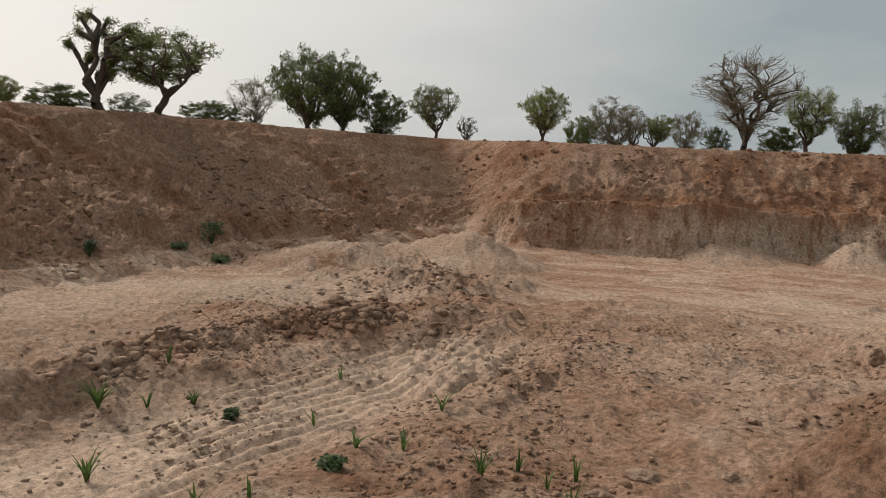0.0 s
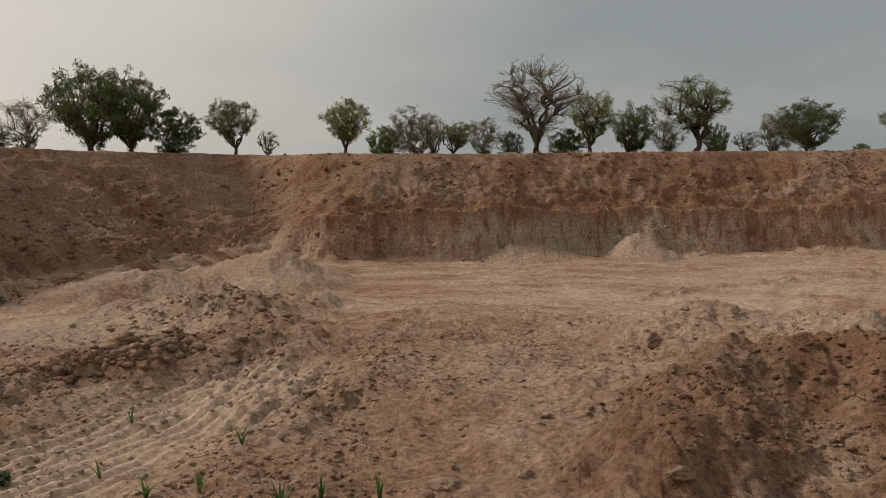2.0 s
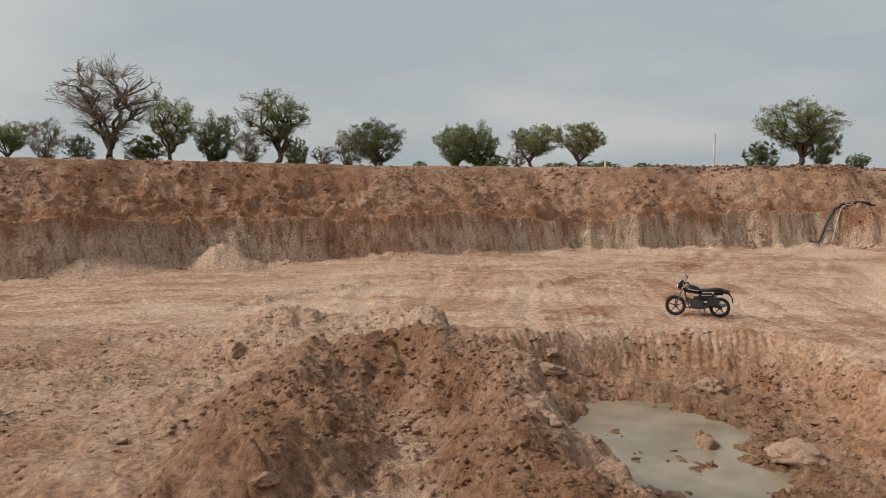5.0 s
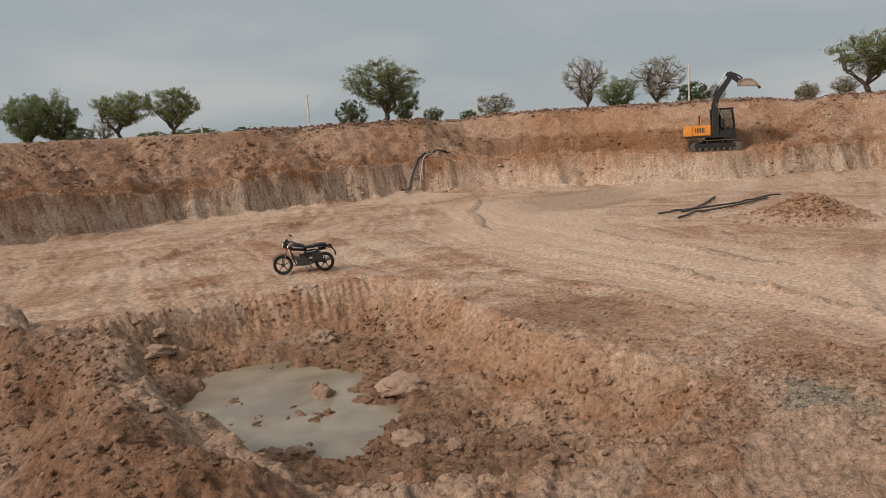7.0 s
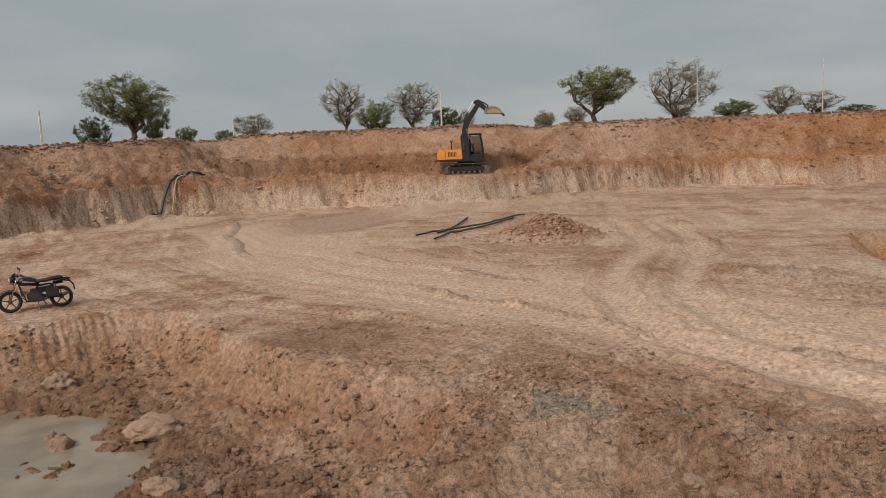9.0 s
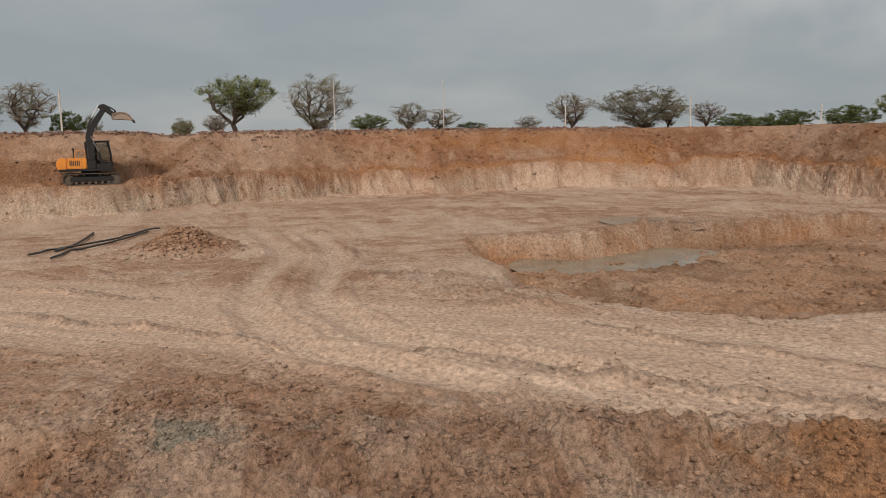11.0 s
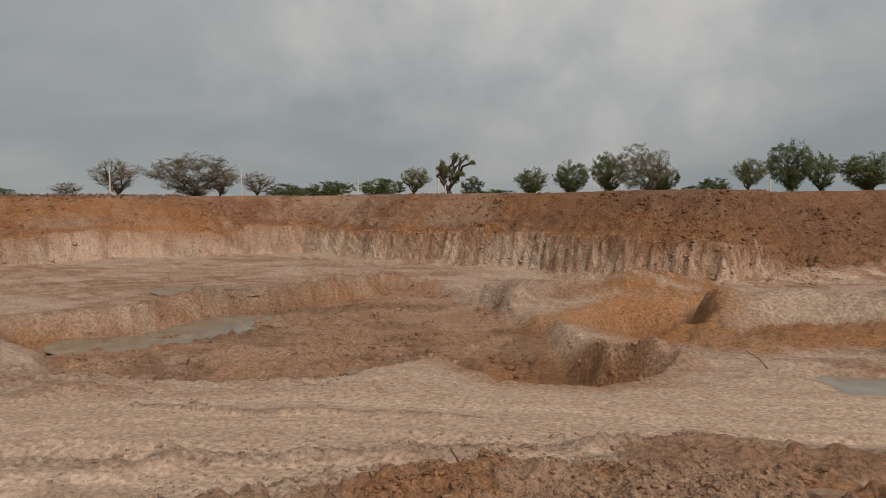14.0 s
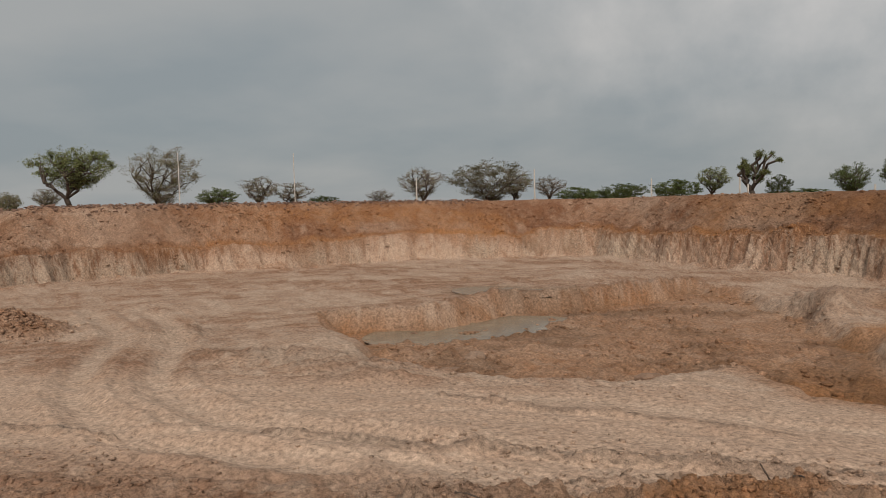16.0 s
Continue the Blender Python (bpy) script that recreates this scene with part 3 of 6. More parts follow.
    relief = on * smooth(wide + 0.1, wide - 1.6, d)
    loose = smooth(0.7, 1.6, d)
    lumps = lump_field(along + wx * 0.8, d * 1.25 + wy * 0.8, 0.75, 0.30, 171) * 0.14 + lump_field(along + wx * 0.5, d * 1.3 + wy * 0.4, 0.42, 0.30, 172) * 0.34 + lump_field(along, d * 1.3 + wx * 0.3, 0.25, 0.42, 173) * 0.5
    gouge = np.abs(value_noise((along + d * 0.55) / 0.62 + wx, d / 3.2 + wy * 0.3, 174)) * 0.42 + np.abs(value_noise((along + d * 0.5) / 0.27 + wx, d / 1.4, 175)) * 0.18
    crust = np.maximum(0, fbm(along * 0.55 + wx, d * 1.9 + wy, 0.9, 3, 115, 0.6) - 0.02) * 0.30 + fbm(x, y, 0.55, 3, 116, 0.7) * 0.12
    crumble = crust + fbm(x, y, 1.1, 4, 97, 0.72) * 0.12 + np.abs(fbm(x, y, 2.6, 3, 98)) * 0.12 - 0.05 + lumps * (1.15 + 0.8 * smooth(-0.2, 0.2, fbm(x, y, 6, 2, 176))) - gouge * (0.3 + 1.0 * left)
    lip = smooth(0.65, 0.95, d + fbm(x, y, 0.9, 3, 111) * 0.5) * smooth(2.2, 1.0, d) * (0.10 + 0.55 * np.maximum(0, fbm(along, d, 1.7, 3, 112))) * (1 - left)
    streak = value_noise(along / 0.8 + d * 0.35 * left, d / 3.5, 99) * 0.10
    z = z * (1 - on) + bank + (relief + 0.12 * on) * (crumble * (0.25 + 0.75 * np.maximum(loose, left)) + streak + lip)
    pad = smooth(2.7, 2.0, np.hypot(x - 57.7, y + 0.6))
    z = z * (1 - pad) + 1.93 * pad
    # crumbled soil at the foot
    z += smooth(-1.6, -0.1, d) * smooth(0.5, 0.0, d) * (0.07 + np.maximum(0, fbm(x, y, 0.9, 3, 101)) * 0.4)
    out = smooth(wide - 0.3, wide + 2.5, d)
    z -= out * 0.25
    z += out * fbm(x, y, 30, 3, 102) * 0.5 * smooth(60, 140, reach)
    pale *= 1 - on
    red = red * (1 - on) + on * (0.30 + 0.15 * south + 0.40 * smooth(138, 158, az) + 0.55 * smooth(-0.1, 0.25, fbm(x, y, 5, 3, 103) + 0.6 * fbm(x, y, 0.9, 3, 108)))
    red *= 1 - 0.45 * on * smooth(30, 50, az) * smooth(112, 96, az)
    shelf = on * smooth(68, 74, az) * smooth(99, 94, az) * smooth(3.5, 4.0, dc) * smooth(5.6, 4.7, dc)
    red += 0.6 * shelf; damp += 0.35 * shelf
    damp += on * 0.38 * smooth(136, 156, az)
    runs = value_noise(along / 0.5, along * 0.0, 123) + 0.7 * value_noise(along / 0.17, d * 0.3, 124) + 0.8 * fbm(along, d * 3, 6, 3, 125)
    level = np.clip((dc + 0.02) / 0.62, 0, 1)  # how high up the cut
    stain = on * smooth(0.40, 0.62, level + runs * 0.34) * smooth(1.35, 0.95, d) * (1 - left)
    red = red * (1 - 0.5 * smooth(1.2, 0.9, d) * (1 - left)) + stain * 0.8; orange += stain * 0.2
    drip = on * smooth(1.1, 0.6, d) * (1 - left) * smooth(0.05, 0.35, value_noise(along / 0.45, d * 0.4, 118) + 0.5 * value_noise(along / 0.16, d * 0.4, 119))
    band = smooth(-0.25, 0.1, d) * smooth(1.2, 0.9, d) * (1 - stain) * (1 - left)
    pale += on * bench * smooth(1.1, 0.7, dc) * 0.15
    pale += band * (0.52 - 0.36 * south) * smooth(-0.3, 0.15, fbm(along, d, 4, 3, 104) + 0.1)
    red += drip * 0.35; pale *= 1 - 0.35 * drip
    green += band * 0.3 * smooth(0.0, 0.3, fbm(along, d, 7, 3, 105))
    orange += slope * south * 0.5 * smooth(-0.2, 0.25, fbm(along, d * 2, 9, 3, 106) + 0.1) * (1 - 0.6 * smooth(0.95, 0.3, d))
    orange += slope * bench * 0.2 + on * south * 0.45 * smooth(1.3, 0.8, d) * (1 - smooth(150, 160, az))
    pale += on * (1 - slope) * 0.15 + slope * loose * 0.3 * smooth(0.05, 0.3, fbm(x, y, 8, 3, 107))
    trod = np.clip(0.55 + 0.45 * road + 0.45 * swale, 0, 1) * (1 - on) * (1 - 0.8 * np.clip(front - swale, 0, 1)) * (1 - 0.8 * near_lumps * (1 - road)) * (1 - loosened * (1 - swale)) * (1 - 0.8 * np.clip(damp * 2, 0, 1))
    face = smooth(-0.1, 0.1, d) * smooth(1.15, 0.85, d) * (1 - left) * (1 - 0.5 * bench) * (1 - 0.65 * south * smooth(142, 128, az))
    return z, dict(red=red, pale=pale, damp=damp, orange=orange, green=green, trod=trod, face=face)


# the ground is a sheet of rings round the stand: they follow the foot of the banks and lie close where the bank is steep
STAND = (0.7, -0.5)
SPANS = (14, 330, 72, 78, 34)  # rings on the mound, to the foot, up the cut, up the spoil, over the plain
LAND = {}


def ring_knots(az):
    """How far from the stand the foot of the bank, its ledge and its top lie, for directions in degrees."""
    r = np.arange(6, 110, 0.25)
    w = np.radians(az)[:, None]
    d, _ = outline_distance(PIT_FOOT, STAND[0] + r[None] * np.sin(w), STAND[1] + r[None] * np.cos(w))
    knots = []
    for level, width in ((-0.95, 5), (1.9, 5), (10.2, 9)):
        k = r[np.argmax(d > level, axis=1)]
        pad = np.concatenate([k[-width:], k, k[:width]])
        knots.append(np.convolve(pad, np.ones(2 * width + 1) / (2 * width + 1), "valid"))
    knots[1] = np.maximum(knots[1], knots[0] + 2.0)
    knots[2] = np.maximum(knots[2], knots[1] + 3.0)
    return knots


def ring_of(r, k0, k1, k2):
    """The ring number, with its fraction, at a distance from the stand."""
    n = np.cumsum((0,) + SPANS)
    u = np.where(r < 4.5, r / 4.5 * SPANS[0], 0.0)
    u = np.where((r >= 4.5) & (r < k0), n[1] + SPANS[1] * (4.5 ** -0.5 - np.maximum(r, 1) ** -0.5) / (4.5 ** -0.5 - k0 ** -0.5), u)
    u = np.where((r >= k0) & (r < k1), n[2] + SPANS[2] * (r - k0) / (k1 - k0), u)
    u = np.where((r >= k1) & (r < k2), n[3] + SPANS[3] * (r - k1) / (k2 - k1), u)
    return np.where(r >= k2, n[4] + SPANS[4] * np.log(np.maximum(r, 1) / k2) / np.log(3000 / k2), u)


def build_ground():
    az = np.concatenate([np.arange(-110, -36, 1.5), np.arange(-36, 188, 0.16), np.arange(188, 250, 1.5)])
    coarse = np.arange(-110, 250, 0.5)
    knots = [np.interp(az, coarse, k) for k in ring_knots(coarse)]
    k0, k1, k2 = (k[None] for k in knots)
    t = [np.arange(m)[:, None] / m for m in SPANS]
    full = np.ones_like(k0)
    R = np.concatenate([full * 4.5 * t[0], (4.5 ** -0.5 + (k0 ** -0.5 - 4.5 ** -0.5) * t[1]) ** -2.0, k0 + (k1 - k0) * t[2], k1 + (k2 - k1) * t[3],
                        k2 * (3000 / k2) ** t[4], full * 3000.0])
    R[0] = 0.05
    w = np.radians(az)[None]
    X, Y = (STAND[0] + R * np.sin(w)).astype(np.float32), (STAND[1] + R * np.cos(w)).astype(np.float32)
    z, soils = terrain(X.ravel(), Y.ravel())
    LAND.update(az=az, knots=knots, z=z.reshape(X.shape), **{k: v.reshape(X.shape) for k, v in soils.items()})
    rows, cols = X.shape
    co = np.concatenate([np.stack([X.ravel(), Y.ravel(), z], 1), [[STAND[0], STAND[1], float(np.mean(z[:cols]))]]]).astype(np.float32)
    i, j = np.arange(rows - 1)[:, None] * cols, np.arange(cols)[None]
    jn = (j + 1) % cols
    quads = np.stack([i + j, i + cols + j, i + cols + jn, i + jn], -1).reshape(-1, 4)[:, ::-1].astype(np.int32)
    fan = np.stack([np.full(cols, rows * cols), jn[0], j[0]], 1).astype(np.int32)
    loops = np.concatenate([quads.ravel(), fan.ravel()])
    starts = np.concatenate([np.arange(len(quads)) * 4, len(quads) * 4 + np.arange(cols) * 3]).astype(np.int32)
    me = bpy.data.meshes.new("ground")
    me.vertices.add(len(co)); me.vertices.foreach_set("co", co.ravel())
    me.loops.add(len(loops)); me.loops.foreach_set("vertex_index", loops)
    me.polygons.add(len(starts)); me.polygons.foreach_set("loop_start", starts)
    me.update(calc_edges=True)
    me.polygons.foreach_set("use_smooth", np.ones(len(starts), bool))
    for name, v in soils.items():
        at = me.attributes.new(name, "FLOAT", "POINT")
        at.data.foreach_set("value", np.append(np.clip(v, 0, 1), 0).astype(np.float32))
    me.materials.append(M_GROUND)
    return tagged(new("ground", me), "pinkish sandy soil of a dug-out pit with banks", "ground", kind="structure")


build_ground()


def land(field, x, y):
    """A field of the built ground at any places."""
    f, az = LAND[field], LAND["az"]
    x, y = np.asarray(x, float) - STAND[0], np.asarray(y, float) - STAND[1]
    a = (np.degrees(np.arctan2(x, y)) + 110) % 360 - 110
    u = ring_of(np.hypot(x, y), *(np.interp(a, az, k) for k in LAND["knots"])).clip(0, f.shape[0] - 1.001)
    c = np.interp(a, az, np.arange(len(az))).clip(0, len(az) - 1.001)
    i, j = u.astype(int), c.astype(int)
    u, c = u - i, c - j
    return (f[i, j] * (1 - c) + f[i, j + 1] * c) * (1 - u) + (f[i + 1, j] * (1 - c) + f[i + 1, j + 1] * c) * u


def ground(x, y):
    return float(land("z", x, y))


# ---- mesh helpers ----
def mesh_object(name, verts, faces, material, parent=None, label="", smooth_faces=False):
    me = bpy.data.meshes.new(name)
    me.from_pydata(verts, [], faces)
    me.update()
    if smooth_faces:
        me.polygons.foreach_set("use_smooth", np.ones(len(me.polygons), bool))
    me.materials.append(material)
    ob = new(name, me)
    ob.parent = parent
    return tagged(ob, label)


def tube(verts, faces, a, b, ra, rb, sides=5):
    """Adds a tapered tube from a to b."""
    a, b = Vector(a), Vector(b)
    q = (b - a).to_track_quat("Z", "Y")
    k = len(verts)
    for p, r in ((a, ra), (b, rb)):
        for s in range(sides):
            w = 2 * math.pi * s / sides
            verts.append(tuple(p + q @ Vector((r * math.cos(w), r * math.sin(w), 0))))
    for s in range(sides):
        t = (s + 1) % sides
        faces.append((k + s, k + t, k + sides + t, k + sides + s))


# ---- trees ----
def tree_meshes(kind, seed):
    """Wood, twigs and leaves of one tree of unit height and width, its foot at the origin."""
    rnd = random.Random(seed)
    # fork height, limbs, forks, twig ends, lowest foliage, leaves an end, leaf size, girth
    fork, limbs, forks, ends, low, amount, size, girth = dict(
        sparse=(0.22, 5, 30, 430, 0.32, 24, 0.0150, 0.030), leafy=(0.12, 6, 32, 460, 0.12, 30, 0.0150, 0.027), bare=(0.16, 6, 40, 640, 0.20, 5, 0.008, 0.026),
        twiggy=(0.06, 8, 36, 560, 0.05, 22, 0.0105, 0.017), bush=(0.02, 9, 26, 340, 0.02, 28, 0.022, 0.010), lopped=(0.20, 6, 20, 170, 0.34, 52, 0.0125, 0.046))[kind]
    off = Vector((seed * 1.7, seed * 0.9, seed * 2.3))

    def crown_place(fill):
        """A place in the crown, a lumpy dome with gaps in it."""
        for _ in range(60):
            w, up = rnd.uniform(0, 2 * math.pi), rnd.uniform(-1, 1)
            flat = math.sqrt(max(0, 1 - up * up))
            way = Vector((math.cos(w) * flat, math.sin(w) * flat, up))
            r = (rnd.random() ** 0.38 if fill else 1.0) * (0.90 + 0.34 * noise.noise(way * 2.3 + off) + 0.12 * noise.noise(way * 6 + off))
            mid = (low + 1.0) / 2
            p = Vector((way.x * r * 0.5, way.y * r * 0.5, mid + way.z * r * (1.0 - low) / 2 * 1.08))
            narrow = 0.28 + 0.72 * min(1, max(0, (p.z - low) / (0.55 * (1 - low)))) ** 0.8 if kind != "bush" else 1.0
            p.x, p.y = p.x * narrow, p.y * narrow
            if noise.noise(p * 4.2 + off) > -0.24 and p.z > 0.01:
                return p
        return p

    wood, twigs, lv, lf = [], [], [], []

    def limb(a, b, ra, rb, bend, level, n=4):
        p, k = a.copy(), (b - a).length * bend
        for i in range(1, n + 1):
            t = i / n
            q = a.lerp(b, t) + Vector((rnd.gauss(0, k), rnd.gauss(0, k), rnd.gauss(0, k * 0.6) + k * 1.2 * math.sin(math.pi * t))) * (0 if i == n else 1)
            (wood if level < 2 else twigs).append((p.copy(), q.copy(), ra + (rb - ra) * (i - 1) / n, ra + (rb - ra) * t, level))
            p = q

    lean = Vector((rnd.gauss(0, 0.05), rnd.gauss(0, 0.05), fork))
    limb(Vector((0, 0, 0)), lean, girth * 1.25, girth, 0.06, 0, 3)
    heads = []
    for k in range(limbs):
        w = 2 * math.pi * (k + rnd.uniform(-0.3, 0.3)) / limbs
        r = rnd.uniform(0.10, 0.27)
        h = lean + Vector((math.cos(w) * r, math.sin(w) * r, (1 - fork) * rnd.uniform(0.25, 0.5)))
        limb(lean, h, girth * 0.72, girth * 0.42, 0.09, 0, 4)
        heads.append((h, lean))
    nodes = []
    for _ in range(forks):
        p = crown_place(True)
        h, root = min(heads, key=lambda q: (q[0] - p).length + max(0, q[0].z - p.z) * 0.5)
        start = h if p.z > h.z - 0.1 else root.lerp(h, rnd.uniform(0.3, 0.9))
        limb(start, p, girth * (0.46 if kind != "lopped" else 0.62), girth * (0.16 if kind != "lopped" else 0.45), 0.10, 1, 3)
        nodes.append(p)
    tips = []
    for _ in range(ends):
        if kind == "lopped":
            c = rnd.choice(nodes)
            p = c + Vector([rnd.gauss(0, 0.035) for _ in range(3)])
        else:
            p = crown_place(rnd.random() < 0.6)
            c = min(nodes, key=lambda q: (q - p).length + 2.2 * max(0, q.z - p.z + 0.03) + max(0, q.xy.length - p.xy.length))
        limb(c, p, girth * 0.12 + 0.0008, 0.0012, 0.10, 2, 2)
        tips.append((p, c))
        for _ in range(3 if kind in ("bare", "twiggy") else 1):
            s = c.lerp(p, rnd.uniform(0.4, 1.0))
            e = s + ((p - c).normalized() + Vector((0, 0, 0.35)) + Vector([rnd.gauss(0, 0.5) for _ in range(3)])).normalized() * rnd.uniform(0.02, 0.06)
            twigs.append((s, e, 0.0016, 0.0009, 3))
    tv, tf, cv, cf = [], [], [], []
    for a, b, ra, rb, level in wood:
        tube(tv, tf, a, b, ra, rb, 6 if level == 0 else 4)
    for a, b, ra, rb, level in twigs:
        tube(cv, cf, a, b, ra, rb, 3)
    for p, c in tips:
        for _ in range(amount):
            at = c.lerp(p, 1 - 0.6 * rnd.random() ** 2) + Vector([rnd.gauss(0, 0.019) for _ in range(3)])
            u = Vector([rnd.gauss(0, 1) for _ in range(3)]).normalized()
            v = u.orthogonal().normalized() * size * rnd.uniform(0.4, 0.8)
            u = u * size * rnd.uniform(0.7, 1.5)
            k = len(lv)
            lv += [tuple(at - u), tuple(at + v), tuple(at + u)]
            lf.append((k, k + 1, k + 2))
    return (tv, tf), (cv, cf), (lv, lf)


TREE_LABELS = dict(
    sparse="thorn tree with spreading limbs and thin green foliage", leafy="rounded green thorn tree with a dense crown",
    bare="leafless thorn tree with a fan of grey twigs", twiggy="half-bare thorn tree with brownish fine twigs",
    bush="low dense green bush on the plain", lopped="lopped tree with thick stubby limbs and leaf tufts")
tree_kinds, tree_count = {}, collections.Counter()


def plant_tree(kind, x, y, height, width):
    """A tree or bush on the plain past the bank; its shape is one of three of its kind, turned its own way."""
    i = tree_count[kind]
    tree_count[kind] += 1
    name = "bush" if kind == "bush" else "tree"
    m = pose(x, y, ground(x, y) - 0.12, 0, 0, (i * 137.5 + x * 31) % 360) @ Matrix.Diagonal((width, width, height, 1))
    key = (kind, i % 3)
    if key in tree_kinds:
        first = tree_kinds[key]
        return copy_thing(first, m @ Matrix.Diagonal((1 / first.scale.x, 1 / first.scale.y, 1 / first.scale.z, 1)))
    (tv, tf), (cv, cf), (lv, lf) = tree_meshes(kind, 40 + 7 * (i % 3) + len(kind))
    root = new(name)
    wood = mesh_object("trunk" if kind != "bush" else "stems", tv, tf, M_BARK, root, "dark forking trunk and limbs", True)
    if kind == "bush":
        tagged(wood, kind="stuff")
    crown = mesh_object("crown", lv, lf, dict(leafy=M_LEAF_DENSE, bush=M_LEAF_DENSE, twiggy=M_LEAF_DRY).get(kind, M_LEAF), root) if lf else None
    if cf:
        tagged(mesh_object("branching", cv, cf, M_TWIG if kind in ("bare", "twiggy") else M_BARK, root), kind="stuff")
    if crown:
        tagged(crown, kind="stuff")
    tagged(root, TREE_LABELS[kind], name, "trees round the pit")
    root.matrix_basis = m
    tree_kinds[key] = root
    return root


plant_tree('sparse', -17.4, 31.4, 1.5, 1.4)
plant_tree('lopped', -14.3, 33.0, 4.5, 4.1)
plant_tree('sparse', -12.3, 33.8, 3.8, 5.1)
plant_tree('bush', -16.2, 33.2, 1.4, 3.1)
plant_tree('bush', -13.7, 34.3, 1.2, 1.9)
plant_tree('bush', -11.3, 38.3, 1.3, 3.2)
plant_tree('twiggy', -9.4, 38.8, 2.5, 2.5)
plant_tree('leafy', -7.3, 43.3, 4.6, 5.0)
plant_tree('leafy', -5.6, 43.6, 4.6, 4.0)
plant_tree('bush', -3.4, 43.8, 2.6, 3.0)
plant_tree('sparse', -0.8, 58.0, 4.3, 4.0)
plant_tree('bare', 1.7, 56.9, 2.3, 1.7)
plant_tree('sparse', 7.3, 57.5, 4.5, 4.0)
plant_tree('bush', 10.4, 59.1, 2.8, 2.8)
plant_tree('twiggy', 12.0, 56.7, 3.9, 4.1)
plant_tree('bare', 13.9, 58.3, 3.6, 2.7)
plant_tree('sparse', 15.7, 57.9, 3.0, 2.8)
plant_tree('twiggy', 17.1, 55.4, 3.2, 2.7)
plant_tree('bush', 19.6, 56.7, 2.3, 2.2)
plant_tree('bare', 21.4, 56.0, 7.5, 8.0)
plant_tree('bush', 24.3, 57.0, 2.5, 3.3)
plant_tree('sparse', 24.4, 52.6, 4.8, 4.3)
plant_tree('leafy', 28.1, 53.4, 4.1, 3.8)
plant_tree('twiggy', 32.1, 55.7, 3.2, 3.0)
plant_tree('sparse', 31.8, 51.3, 5.8, 5.9)
plant_tree('bush', 36.2, 55.6, 2.8, 2.3)
plant_tree('bare', 33.7, 47.7, 1.9, 2.2)
plant_tree('twiggy', 37.6, 49.7, 3.5, 3.1)
plant_tree('leafy', 36.7, 45.4, 3.7, 4.4)
plant_tree('bush', 47.1, 52.3, 1.1, 1.4)
plant_tree('leafy', 42.4, 43.0, 3.7, 3.7)
plant_tree('leafy', 43.5, 41.9, 3.7, 4.2)
plant_tree('bush', 55.4, 51.1, 1.9, 3.2)
plant_tree('bare', 53.2, 46.1, 2.4, 2.4)
plant_tree('sparse', 46.5, 38.6, 3.6, 4.2)
plant_tree('sparse', 48.6, 35.9, 3.7, 4.2)
plant_tree('bush', 61.8, 43.8, 1.3, 4.7)
plant_tree('bush', 63.5, 49.8, 1.3, 3.6)
plant_tree('bush', 72.7, 45.6, 1.3, 3.2)
plant_tree('bush', 64.5, 29.4, 2.8, 2.9)
plant_tree('sparse', 62.8, 25.7, 5.6, 7.2)
plant_tree('leafy', 70.0, 26.6, 4.0, 3.3)
plant_tree('leafy', 70.9, 24.0, 1.7, 2.3)
plant_tree('bush', 73.9, 21.5, 1.3, 1.9)
plant_tree('twiggy', 72.6, 18.4, 2.5, 4.2)
plant_tree('bare', 73.3, 10.2, 5.1, 4.7)
plant_tree('leafy', 80.6, 8.1, 3.5, 4.8)
plant_tree('bare', 74.9, 3.8, 4.9, 5.8)
plant_tree('bush', 79.0, 1.0, 2.6, 3.2)
plant_tree('twiggy', 83.0, -1.0, 2.4, 2.1)
plant_tree('twiggy', 85.5, -9.5, 2.1, 2.6)
plant_tree('bare', 85.0, -12.7, 2.5, 3.1)
plant_tree('bush', 94.7, -10.3, 2.2, 2.4)
plant_tree('bare', 92.2, -13.6, 2.5, 2.9)
plant_tree('sparse', 80.0, -14.2, 6.0, 7.8)
plant_tree('twiggy', 78.3, -21.7, 6.0, 7.9)
plant_tree('leafy', 88.1, -30.5, 2.5, 5.1)
plant_tree('bare', 82.9, -33.2, 3.6, 5.0)
plant_tree('bare', 82.4, -36.8, 2.9, 5.4)
plant_tree('bush', 89.9, -44.4, 1.6, 4.5)
plant_tree('bare', 84.0, -49.0, 2.2, 4.0)
plant_tree('bare', 75.5, -49.4, 4.4, 6.3)
plant_tree('twiggy', 70.2, -55.1, 4.7, 10.3)
plant_tree('bare', 69.9, -58.6, 3.9, 4.5)
plant_tree('bare', 68.9, -62.7, 3.2, 4.6)
plant_tree('bush', 69.4, -67.4, 2.1, 4.7)
plant_tree('bush', 67.4, -73.5, 2.4, 6.2)
plant_tree('bush', 72.7, -74.1, 1.8, 6.1)
plant_tree('bush', 57.7, -71.3, 2.5, 5.8)
plant_tree('sparse', 52.3, -70.5, 3.5, 4.1)
plant_tree('lopped', 46.7, -69.5, 4.8, 5.2)
plant_tree('bush', 43.9, -68.8, 2.4, 2.6)
plant_tree('bush', 49.3, -83.2, 1.4, 4.7)
plant_tree('leafy', 35.0, -64.8, 2.9, 3.4)
plant_tree('leafy', 32.6, -68.2, 3.5, 3.8)
plant_tree('leafy', 28.0, -65.8, 3.9, 3.5)
plant_tree('twiggy', 24.7, -65.0, 4.3, 5.1)
plant_tree('leafy', 24.3, -69.3, 2.9, 3.2)
plant_tree('bush', 25.6, -82.5, 1.4, 2.6)
